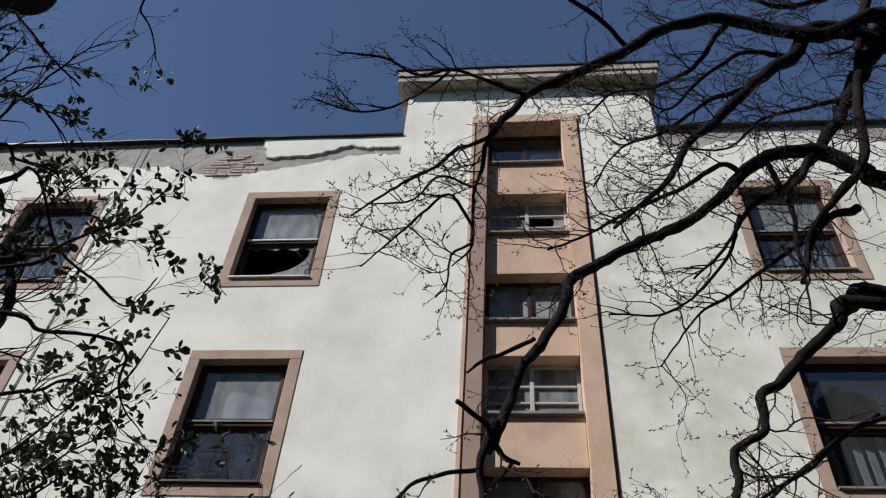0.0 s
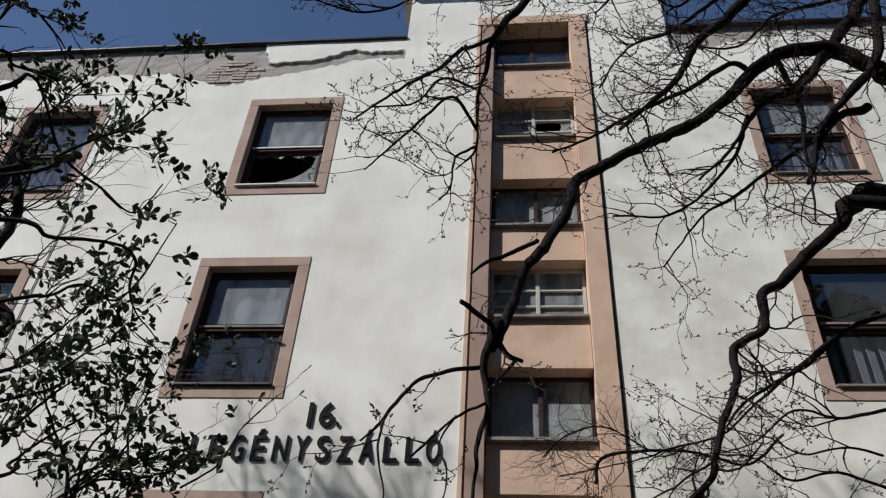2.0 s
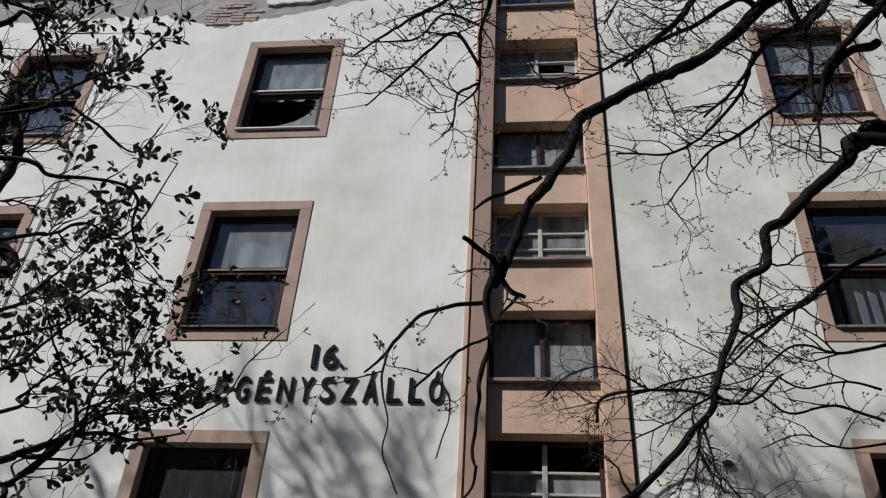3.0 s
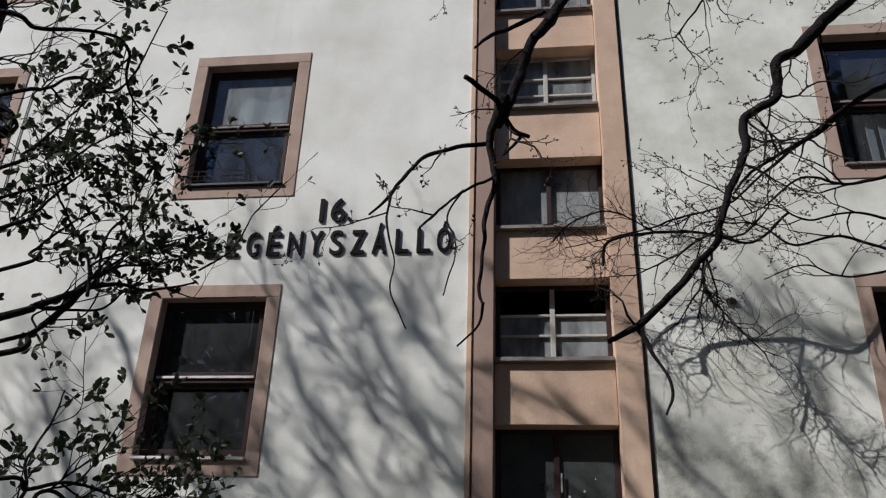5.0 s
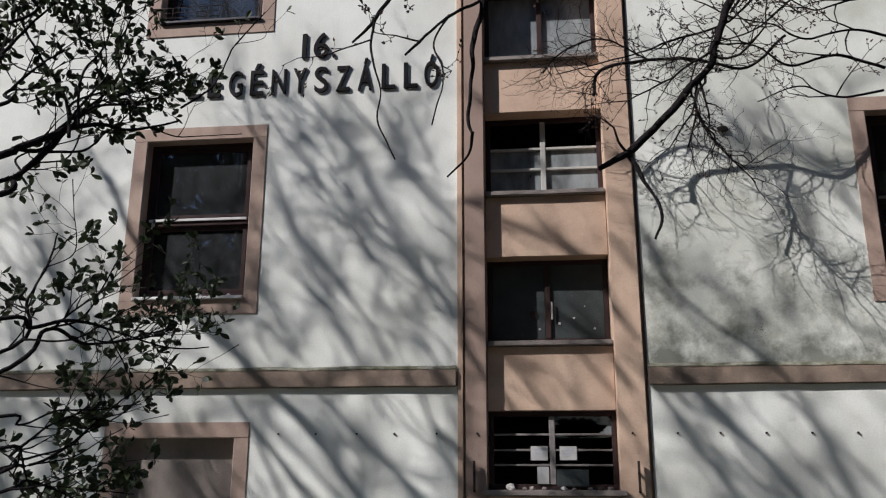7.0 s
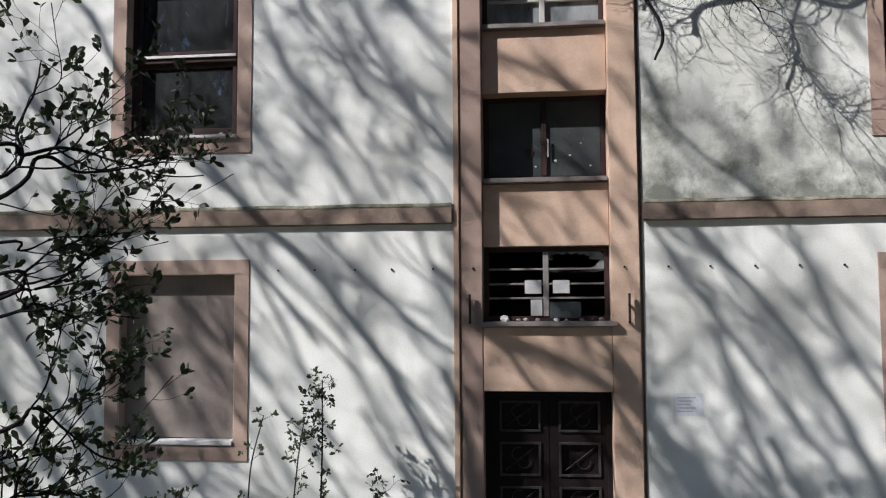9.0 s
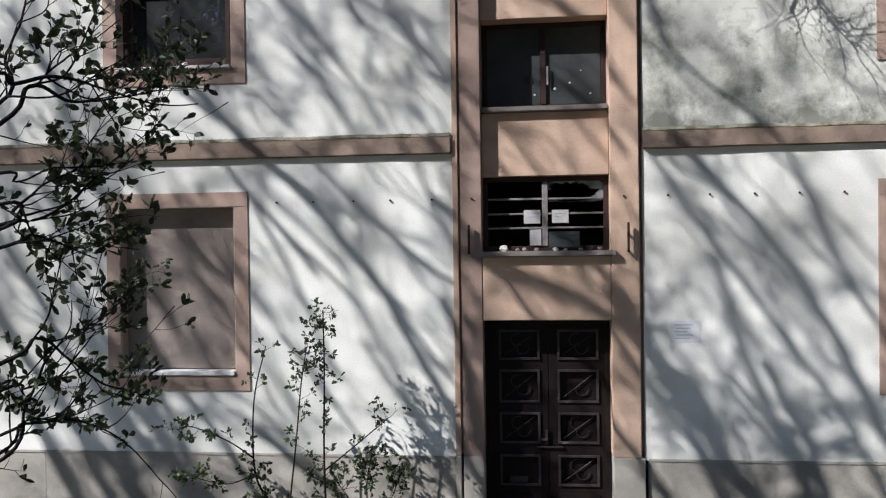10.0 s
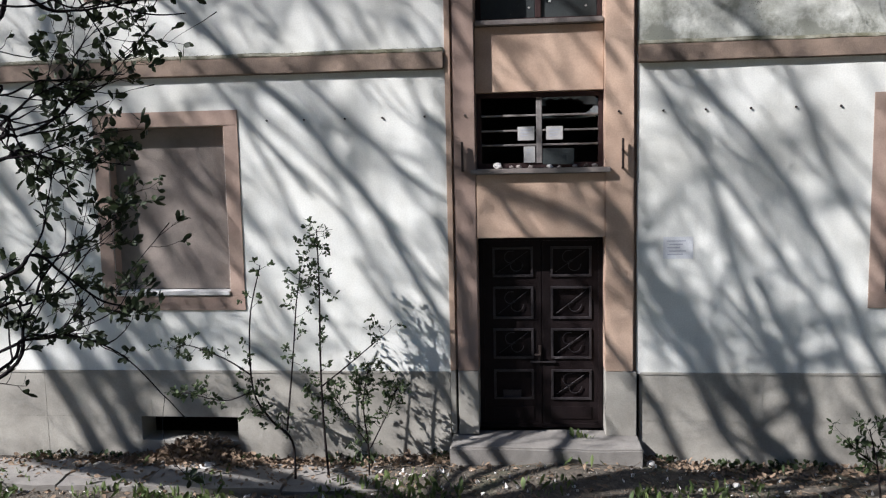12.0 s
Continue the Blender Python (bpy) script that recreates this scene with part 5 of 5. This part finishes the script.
t = Tubes()
t.tube(smooth([(-7.5, -5.5, ground_height(-7.5, -5.5) - 0.1, 0.34), (-7.5, -5.5, 3.0, 0.3), (-7.6, -5.4, 5.2, 0.27), (*FORK, 0.24)], 5), 12, 0.15)
t.build("trunk", BARK, shade)
shadow_limb([(-3.3, 4.1), (-2.47, 3.28), (-2.1, 2.84), (-1.67, 2.23), (-1.37, 1.69), (-1.01, 1.03)], 11, 0.048)
shadow_limb([(-2.6, 3.9), (-1.97, 3.27), (-1.48, 2.84), (-1.0, 2.47)], 12, 0.030)
shadow_limb([(-4.14, 4.94), (-3.62, 4.42), (-3.11, 3.91), (-2.6, 3.46)], 11, 0.057)
shadow_limb([(-2.73, 7.27), (-2.14, 6.52), (-1.71, 5.62), (-1.31, 5.03), (-0.94, 4.59)], 13, 0.030)
shadow_limb([(-3.23, 6.48), (-2.82, 5.57), (-2.4, 5.1), (-1.99, 4.59), (-1.72, 4.1)], 14, 0.026)
shadow_limb([(-2.46, 7.41), (-1.81, 6.65), (-1.33, 6.01), (-0.97, 5.67)], 14, 0.026)
shadow_limb([(-5.19, 6.39), (-4.8, 5.67), (-4.07, 4.73), (-3.43, 4.22)], 12, 0.044)
shadow_limb([(0.72, 2.3), (1.07, 1.7), (1.43, 1.34), (1.9, 0.49), (2.29, -0.06)], 10.5, 0.083)
shadow_limb([(1.01, 3.91), (1.64, 2.98), (2.16, 2.28), (2.56, 1.69), (3.03, 1.03), (3.15, 0.74)], 13, 0.039)
shadow_limb([(1.46, 3.84), (2.14, 3.08), (2.54, 2.56), (2.78, 2.09)], 12, 0.048)
shadow_limb([(2.23, 1.57), (2.61, 0.85), (2.77, 0.37), (2.84, -0.18)], 10.5, 0.05)
shadow_limb([(3.09, 0.92), (2.7, 0.68), (2.6, 0.25), (2.26, -0.12)], 11, 0.04)
shadow_limb([(-5.11, 1.49), (-4.43, 0.65), (-3.98, 0.33), (-3.36, -0.26)], 10.5, 0.074)
shadow_limb([(-4.12, 1.36), (-3.51, 0.65), (-3.2, 0.2), (-2.77, -0.18)], 11, 0.044)
shadow_limb([(-0.82, 2.08), (-0.59, 1.47), (-0.36, 0.73), (-0.12, -0.15)], 12, 0.030)
shadow_limb([(-0.75, 2.8), (-0.33, 2.61), (0.14, 2.31), (0.61, 2.06)], 12, 0.035)
shadow_limb([(-0.56, 5.27), (0.04, 4.83), (0.5, 4.34), (0.87, 3.76)], 13, 0.035)
shadow_limb([(0.98, 5.57), (1.34, 4.82), (1.98, 4.28), (2.39, 3.88)], 13, 0.036)
shadow_limb([(-3.6, 3.9), (-3.0, 3.2), (-2.5, 2.6)], 12, 0.035)
shadow_limb([(3.6, 6.4), (3.17, 6.06), (2.69, 6.18), (2.16, 6.2), (1.67, 6.1), (1.58, 5.81)], 1.6, 0.019, oak)
shadow_limb([(2.69, 6.18), (2.58, 5.86), (2.64, 5.61), (2.52, 5.19)], 1.6, 0.011, oak)
shadow_limb([(2.61, 5.6), (2.83, 5.19), (3.15, 4.78)], 1.6, 0.008, oak)
shadow_limb([(2.19, 6.2), (1.7, 6.48), (1.26, 6.34), (1.06, 6.11)], 1.6, 0.011, oak)
shadow_limb([(-6.3, 3.2), (-5.8, 2.5), (-5.4, 1.8), (-4.9, 1.1), (-4.6, 0.3)], 11.5, 0.06)
shadow_limb([(-5.6, 3.6), (-5.1, 2.6), (-4.6, 2.0), (-4.2, 1.1)], 12, 0.04)
shadow_limb([(-5.3, 0.9), (-4.8, 0.4), (-4.4, -0.2)], 11, 0.07)
shadow_limb([(-3.2, 0.9), (-2.7, 0.5), (-2.2, 0.1), (-1.9, -0.3)], 11.5, 0.06)
shadow_limb([(-1.2, 3.4), (-0.7, 2.9), (-0.2, 2.2), (0.3, 1.7)], 12, 0.045)
shadow_limb([(-0.9, 4.3), (-0.3, 3.4), (0.3, 2.9), (0.9, 2.2)], 12.5, 0.04)
shadow_limb([(-1.6, 1.3), (-1.2, 0.7), (-0.9, 0.1), (-0.6, -0.4)], 11, 0.05)
shadow_limb([(-0.4, 0.5), (0.1, 0.1), (0.6, -0.4)], 11, 0.06)
shadow_limb([(-7.2, 3.4), (-6.5, 2.6), (-6.0, 1.8), (-5.5, 1.2), (-5.0, 0.3)], 12, 0.07)
shadow_limb([(-6.6, 1.8), (-6.0, 1.2), (-5.4, 0.3), (-5.0, -0.4)], 12, 0.08)
shadow_limb([(-6.0, 5.6), (-5.4, 4.6), (-5.0, 3.7), (-4.7, 3.0)], 12.5, 0.05)
shadow_limb([(-5.2, 2.2), (-4.9, 1.4), (-4.3, 0.8), (-3.9, 0.1)], 11.5, 0.05)
shadow_limb([(-1.0, 2.9), (-0.4, 2.5), (0.2, 2.35), (0.9, 1.9)], 12, 0.05)
shadow_limb([(-1.1, 2.3), (-0.8, 1.6), (-0.7, 0.8), (-0.4, 0.1)], 11.5, 0.06)

shade_twigs.build("fine_branching", TWIG, shade)["kind"] = "stuff"

# slender boughs of the same trees
rng2 = random.Random(77)
slender = Tubes()
for k in range(84):
    x, z = rng2.uniform(-5.6, 3.6 if k < 60 or k % 2 else -3.6), (rng2.uniform(0.3, 7.4) if k < 40 else rng2.uniform(5.0, 7.5) if k < 60 else rng2.uniform(2.2, 3.9))
    if (x > 0.6 and k % 3 and k < 40) or z > 7.6 - 0.35 * max(0.0, x + 1.0) or (x < -4.2 and z > 6.2) or (k < 60 and k % 2 and z > 4) or (x > 0.8 and z > 5):
        continue
    pts = [(x, z)]
    sl = rng2.uniform(0.45, 1.0)
    for i in range(rng2.randint(2, 4)):
        dx = rng2.uniform(0.25, 0.5)
        pts.append((pts[-1][0] + dx, pts[-1][1] - dx / sl * rng2.uniform(0.7, 1.3)))
    q = [Vector((a, 0, c)) + SUN * ((11.5 if x < 0.4 else 14.5) + k * 0.07) for a, c in pts]
    bough = limb_object(shade, [(*p, rng2.uniform(0.012, 0.03)) for p in q], 300 + k, 0.15, 5)
    for m in range(3 if k < 40 else 5):
        p, d, rr = along(bough, rng2.random())
        twig(slender, None, p, Vector((-0.56, 0, 0.83)) + Vector((rng2.gauss(0, 0.5), rng2.gauss(0, 0.4), rng2.gauss(0, 0.5))), rng2.uniform(0.5, 1.3), rng2.uniform(0.008, 0.014), rng2, 1, kink=0.2)
for k in range(88):        # crooked sprays that cross one another
    if k < 50:
        a, c, far, thick = rng2.uniform(-3.5, -1.1), rng2.uniform(4.0, 6.7), rng2.uniform(9.5, 11.5), rng2.uniform(0.009, 0.017)
    elif k < 72:
        a, c, far, thick = rng2.uniform(-5.8, -4.4), rng2.uniform(3.2, 6.2), rng2.uniform(9.5, 11.5), rng2.uniform(0.009, 0.017)
    else:
        a, c, far, thick = rng2.uniform(1.2, 4.2), rng2.uniform(4.2, 6.2), rng2.uniform(14.0, 16.0), rng2.uniform(0.014, 0.024)
    p = Vector((a, 0, c)) + SUN * far
    twig(slender, None, p, Vector((rng2.gauss(-0.5, 0.45), rng2.gauss(0, 0.3), rng2.gauss(0.8, 0.4))), rng2.uniform(0.9, 1.8), thick, rng2, 2, kink=0.3)
slender.build("fine_branching", TWIG, shade)["kind"] = "stuff"

# ---- shrubs before the wall ----
def shrub(stems, label, seed, size=0.05):
    ob = thing("shrub", label, "shrub", "shrubs before the wall")
    rng = random.Random(seed)
    tw, lv = Tubes(), Tubes()
    for pts, r, dens in stems:
        s = smooth([(*p, r * (1 - 0.7 * i / len(pts))) for i, p in enumerate(pts)], 5)
        t = Tubes()
        t.tube(s, 6, 0.1)
        t.build("stem", TWIG, ob)
        L = length_of(s)
        for k in range(int(L * dens)):
            u = 1 - rng.random() ** 1.5 * 0.75
            p, d, rr = along(s, u)
            q = d * 0.5 + Vector((rng.gauss(0, 1), rng.gauss(0, 0.6), rng.gauss(0.2, 0.7)))
            twig(tw, None, p, q, rng.uniform(0.06, 0.22), 0.003, rng, 1, lv, size)
    tw.build("fine_branching", TWIG, ob)["kind"] = "stuff"
    lv.build("foliage", LEAF_SHRUB, ob, smooth_it=False)["kind"] = "stuff"
    return ob


shrub([([(-2.21, -0.65, -0.45), (-2.25, -0.65, 0.25), (-2.26, -0.65, 0.89), (-2.24, -0.67, 1.63), (-2.25, -0.65, 2.24)], 0.015, 16),
       ([(-2.26, -0.65, 0.62), (-1.95, -0.67, 0.87), (-1.59, -0.70, 1.17)], 0.009, 10)], "slim shrub with small green leaves against the white wall", 1, 0.055)
shrub([([(-2.57, -0.65, -0.45), (-2.59, -0.65, 0.04), (-2.81, -0.65, 0.27), (-2.99, -0.63, 0.59), (-3.00, -0.60, 1.31), (-2.85, -0.65, 1.88)], 0.015, 13),
       ([(-2.64, -0.65, 0.15), (-2.55, -0.65, 0.89), (-2.49, -0.65, 1.47), (-2.43, -0.65, 1.84)], 0.011, 15),
       ([(-3.00, -0.63, 0.73), (-3.27, -0.65, 0.91), (-3.65, -0.65, 1.05), (-3.80, -0.65, 1.01)], 0.009, 20),
       ([(-2.98, -0.65, 0.57), (-3.28, -0.70, 0.48), (-3.70, -0.75, 0.59)], 0.008, 22)], "leggy shrub with a bent stem and green leaves", 2, 0.055)
shrub([([(-1.81, -0.55, -0.45), (-1.81, -0.55, -0.06), (-1.85, -0.55, 0.41), (-1.79, -0.55, 0.78)], 0.012, 42),
       ([(-1.79, -0.55, -0.06), (-1.58, -0.55, 0.36), (-1.49, -0.55, 0.62)], 0.007, 36),
       ([(-1.82, -0.55, -0.01), (-2.05, -0.60, 0.36), (-2.16, -0.60, 0.52)], 0.007, 36)], "dense low evergreen bush beside the doorstep", 3, 0.05)
shrub([([(3.11, -1.0, -0.42), (3.06, -1.0, 0.00), (2.98, -1.0, 0.35)], 0.01, 20),
       ([(3.16, -1.0, -0.30), (3.26, -1.0, 0.10), (3.36, -1.05, 0.40)], 0.01, 20),
       ([(3.06, -1.0, 0.00), (2.86, -1.0, 0.15), (2.78, -1.0, 0.26)], 0.007, 20)], "low green bush at the wall's foot", 4, 0.065)


# ---- dry leaves, rubble and grass ----
rng = random.Random(91)
dry = Tubes()
for k in range(7600):
    if k < 2600:
        x, y = rng.gauss(-3.7, 0.55), -abs(rng.gauss(0, 0.17)) - 0.02
        h = 0.3 * math.exp(-((x + 3.8) / 0.5) ** 2) * math.exp(-(y / 0.25) ** 2) * rng.random()
    elif k < 5400:
        x, y = rng.uniform(-6, 5), -abs(rng.gauss(0.0, 0.2)) - 0.03
        h = 0.05 * rng.random() * (1 if y > -0.3 else 0.4)
    else:
        x, y = rng.uniform(-6, 5), -rng.uniform(0.1, 2.6)
        h = 0.02 * rng.random()
    if -1.0 < x < 1.05 and y > -0.5:
        continue
    z = max(ground_height(x, y), -0.335 if (x < -1.3 and -0.98 < y < -0.28) else -9) + h + 0.004
    d = Vector((rng.gauss(0, 1), rng.gauss(0, 1), rng.gauss(0, 0.35)))
    dry.leaf(Vector((x, y, z)), d, rng.uniform(0.035, 0.085), rng, 0.55)
tagged(dry.build("leaf_litter", LITTER, smooth_it=False), "dry brown leaves drifted against the wall's foot", "dry leaves", kind="stuff")

blades = Tubes()
for k in range(5200):
    x = rng.uniform(-6.0, 5.0)
    y = -abs(rng.gauss(1.5, 0.45)) if rng.random() < 0.7 else -rng.uniform(0.1, 3.0)
    if noise.noise(Vector((x * 1.3, y * 1.6, 5))) < (0.0 if y < -0.9 else 0.22) or y > -0.06:
        continue
    if -1.0 < x < 1.05 and y > -0.5:
        continue
    z = ground_height(x, y)
    blades.leaf(Vector((x, y, z - 0.005)), Vector((rng.gauss(0, 0.5), rng.gauss(0, 0.5), 1)), rng.uniform(0.05, 0.16), rng, rng.uniform(0.08, 0.5))
for cx, cy, cz, n in ((0.44, -0.12, -0.08, 18), (0.62, -0.52, -0.36, 60), (0.8, -0.5, -0.36, 60), (0.95, -0.52, -0.36, 30), (0.3, -0.5, -0.36, 20)):
    for k in range(n):
        blades.leaf(Vector((cx + rng.gauss(0, 0.06), cy + rng.gauss(0, 0.02), cz)), Vector((rng.gauss(0, 0.6), rng.gauss(0, 0.5), 1)), rng.uniform(0.04, 0.12), rng, rng.uniform(0.15, 0.45))
tagged(blades.build("grass", GRASS, smooth_it=False), "sparse green grass and weeds on the soil", "grass", kind="stuff")

sticks = Tubes()
for k in range(420):
    px, py = rng.uniform(-6, 5), -rng.uniform(0.05, 2.4)
    if -1.0 < px < 1.05 and py > -0.5:
        continue
    a, ln = rng.uniform(0, math.pi), rng.uniform(0.08, 0.4)
    pz = max(ground_height(px, py), -0.34 if (px < -1.3 and -0.98 < py < -0.28) else -9) + 0.01
    sticks.tube([Vector((px + math.cos(a) * ln * q, py + math.sin(a) * ln * q, pz + rng.uniform(0, 0.03), 0.004 * (1.1 - q))) for q in (0, 0.35, 0.7, 1)], 4)
tagged(sticks.build("fallen_twigs", LITTER, smooth_it=False), "dry fallen twigs scattered over the soil", "twigs", kind="stuff")

weeds = Tubes()
for k in range(900):
    px = rng.uniform(-6, 5)
    if noise.noise(Vector((px * 1.7, 3.0, 0))) < 0.0 or -1.0 < px < 1.05:
        continue
    py = -0.03 - abs(rng.gauss(0, 0.1))
    weeds.leaf(Vector((px, py, ground_height(px, py) + rng.uniform(0, 0.06))), Vector((rng.gauss(0, 0.7), rng.gauss(-0.2, 0.5), 1)), rng.uniform(0.03, 0.09), rng, 0.6)
tagged(weeds.build("weeds", LEAF_SHRUB, smooth_it=False), "small weeds sprouting along the wall's foot", "weeds", kind="stuff")

rubble = Tubes()
for k in range(900):
    x, y = rng.uniform(-6, 5), -rng.uniform(0.05, 2.2)
    if -1.0 < x < 1.05 and y > -0.5:
        continue
    r = 0.004 + 0.022 * rng.random() ** 3
    rubble.bud(Vector((x, y, ground_height(x, y) - r)), Vector((rng.gauss(0, 0.5), rng.gauss(0, 0.5), 0.6)), r)
tagged(rubble.build("rubble", STONE_PALE, smooth_it=False), "crumbs of pale plaster and gravel on the ground", "rubble", kind="stuff")
for i, (x, y, r) in enumerate(((-3.62, -0.42, 0.1), (-3.5, -0.5, 0.05), (-5.0, -0.5, 0.05), (1.1, -0.4, 0.05), (1.9, -0.6, 0.04))):
    ob = mesh_object("stone", lump(r, 50 + i * 2.7), STONE_PALE)
    ob.location = (x, y, ground_height(x, y) + r * 0.45)
    tagged(ob, "pale lump of fallen plaster among dry leaves", "stone", "fallen plaster")

# ---- street lamp at the top of the view ----
LAMP = (-4.66, -6.0, 9.95)
lamp_post = thing("street_lamp", "street lamp with a wide brown enamel dish shade", "street lamp")
cx, cy, cz = LAMP
bm = bmesh.new()
prof = [(0.06, 0.30), (0.12, 0.27), (0.20, 0.20), (0.36, 0.11), (0.44, 0.05), (0.46, 0.0), (0.445, 0.0), (0.35, 0.09), (0.19, 0.17), (0.05, 0.2)]
rings = [[bm.verts.new((cx + r * math.cos(a), cy + r * math.sin(a), cz + h)) for a in [2 * math.pi * k / 40 for k in range(40)]] for r, h in prof]
for a, b in zip(rings, rings[1:]):
    for k in range(40):
        bm.faces.new([a[k], a[(k + 1) % 40], b[(k + 1) % 40], b[k]])
part("shade", bm, TIN, lamp_post)
bm = bmesh.new()
bmesh.ops.create_uvsphere(bm, u_segments=16, v_segments=10, radius=0.09, matrix=pose(cx, cy, cz + 0.13))
part("bulb", bm, FROST, lamp_post)
t = Tubes()
t.tube(smooth([(cx, cy, cz + 0.28, 0.03), (cx - 0.2, cy, cz + 0.7, 0.03), (cx - 1.0, cy, cz + 0.8, 0.035), (cx - 1.3, cy, cz + 0.4, 0.045)], 6), 8)
t.build("arm", IRON, lamp_post)
t = Tubes()
t.tube([Vector((cx - 1.3, cy, cz + 0.45, 0.06)), Vector((cx - 1.3, cy, 6.0, 0.08)), Vector((cx - 1.3, cy, ground_height(cx - 1.3, cy) - 0.1, 0.1))], 12)
t.build("pole", IRON, lamp_post)


# ---- park behind the camera ----
def park_tree(x, y, h, seed, evergreen):
    ob = thing("park_tree", "dark dense park tree across the lawn" if evergreen else "bare park tree across the lawn", "tree", "trees across the lawn")
    rng = random.Random(seed)
    z0 = ground_height(x, y)
    t = Tubes()
    t.tube(smooth([(x, y, z0 - 0.1, 0.3), (x + rng.gauss(0, 0.2), y, z0 + h * 0.4, 0.22), (x + rng.gauss(0, 0.4), y, z0 + h * 0.95, 0.05)], 6), 9, 0.1)
    t.build("trunk", BARK, ob)
    c = Tubes()
    for k in range(60 if evergreen else 90):
        u = rng.uniform(0.22, 0.95)
        a = rng.uniform(0, 2 * math.pi)
        p = Vector((x, y, z0 + h * u))
        d = Vector((math.cos(a), math.sin(a), rng.uniform(0.2, 0.8) if not evergreen else rng.uniform(-0.1, 0.5)))
        L = h * 0.36 * math.sin(math.pi * min(1, u * 0.75 + 0.25)) * rng.uniform(0.6, 1.1)
        pts = [Vector((*(p + d * L * q + Vector((0, 0, 0.1 * L * q * q))), 0.06 * (1 - q) + 0.012)) for q in (0, 0.25, 0.5, 0.75, 1)]
        c.tube(pts, 4)
        for m in range(44 if evergreen else 7):
            q = rng.uniform(0.25, 1.0)
            s = p + d * L * q
            if evergreen:
                c.leaf(s + Vector((rng.gauss(0, 0.35), rng.gauss(0, 0.35), rng.gauss(0, 0.35))), Vector((rng.gauss(0, 1), rng.gauss(0, 1), rng.gauss(0, 1))), rng.uniform(0.5, 0.95), rng, 0.75)
            else:
                e = s + (d + Vector((rng.gauss(0, 0.6), rng.gauss(0, 0.6), rng.gauss(0.2, 0.5)))) * L * rng.uniform(0.15, 0.4)
                c.tube([Vector((*s, 0.02)), Vector((*(s.lerp(e, 0.5) + Vector((rng.gauss(0, 0.1), 0, 0.05))), 0.013)), Vector((*e, 0.006))], 3)
    c.build("crown", LEAF if evergreen else TWIG, ob, smooth_it=False)


for i, (x, y, h, ev) in enumerate(((-20, -24, 15, True), (-13, -27, 10.5, True), (-15, -30, 19, False), (-10.5, -31, 18, False), (-19, -29, 18, False), (-7, -22, 14, True), (-1, -26, 16, True), (4, -21, 13, True), (9, -25, 17, True), (15, -23, 15, True), (21, -20, 14, False), (-26, -18, 13, True), (-17, -15, 7, False), (-4, -30, 17, True), (6, -30, 17, True), (15, -12, 12, True), (19, -7, 11, True), (12, -18, 14, True))):
    park_tree(x, y, h * 1.55, 500 + i, ev)


# lightning cable, sheet-metal fittings and a wire rack
t = Tubes()
t.tube([Vector((-7.30 + 0.012 * math.sin(k * 0.9), -0.012, 15.7 - k * 0.5, 0.007)) for k in range(32)], 6)
ob = t.build("wall_cable", IRON)
tagged(ob, "thin dark cable running down the plaster wall", "cable")
w6 = bpy.data.objects["window_19"]
bm = bmesh.new()
bmesh.ops.create_cone(bm, segments=18, radius1=0.045, radius2=0.045, depth=0.01, cap_ends=True, matrix=pose(-0.165, 0.297, 4.66, 90, 0, 0))
part("vent_hole", bm, IRON, w6, "black round hole in the sheet")
part("latch", boxed(0.03, 0.05, 0.262, 0.272, 4.6, 4.8, bevel=0.003), WOOD_PALE, w6, "pale worn latch")
for cx, cz, r in ((0.28, 4.62, 0.012), (0.12, 4.56, 0.016), (0.4, 4.75, 0.008), (0.5, 4.5, 0.012), (-0.1, 4.5, 0.012)):
    bm = lump(r, cx * 30, 1.0)
    for v in bm.verts:
        v.co = Vector((cx + v.co.x, 0.298 + v.co.y * 0.2, cz + v.co.z))
    part("paint_fleck", bm, PAPER, w6, "pale fleck of old paint")
rack = thing("wire_rack", "thin wire flower rack on the window sill", "rack")
for z in (8.46, 8.53, 8.6):
    t = Tubes()
    t.tube([Vector((-4.72, -0.02, z, 0.004)), Vector((-3.95, -0.02, z, 0.004))], 5)
    t.build("rail", IRON, rack)
for k in range(6):
    t = Tubes()
    t.tube([Vector((-4.72 + k * 0.154, -0.02, 8.40, 0.004)), Vector((-4.72 + k * 0.154, -0.02, 8.6, 0.004))], 5)
    t.build("upright", IRON, rack)


# moss and grime on ledges and plaster
MOSS = worn("dark_moss", (0.06, 0.06, 0.035), (0.035, 0.035, 0.025), (0.14, 0.13, 0.06), rough=0.95, coarse=20.0, bump=0.6, streak=False, spec=0.05)
rng = random.Random(64)


def moss_specks(spots, label):
    m = Tubes()
    for px, py, pz, r in spots:
        m.bud(Vector((px, py, pz)), Vector((rng.gauss(0, 0.4), -1, rng.gauss(0, 0.4))), r * 0.22)
    tagged(m.build("moss", MOSS, smooth_it=False), label, "moss", kind="stuff")


moss_specks([(2.17 + rng.gauss(0, 0.04), 0.004, 4.42 + rng.gauss(0, 0.07), rng.uniform(0.008, 0.02)) for k in range(60)], "dark clump of moss on the stained wall")
moss_specks([(rng.uniform(1.05, 5.5), 0.004, 4.08 + abs(rng.gauss(0, 0.07)), rng.uniform(0.003, 0.011)) for k in range(900) if rng.random() < 0.9], "dark mossy specks above the string course")
moss_specks([(rng.uniform(-6.0, -1.0), -0.02 - rng.random() * 0.03, 4.062 + rng.random() * 0.02, rng.uniform(0.004, 0.014)) for k in range(700)], "yellow-brown moss on top of the string course")
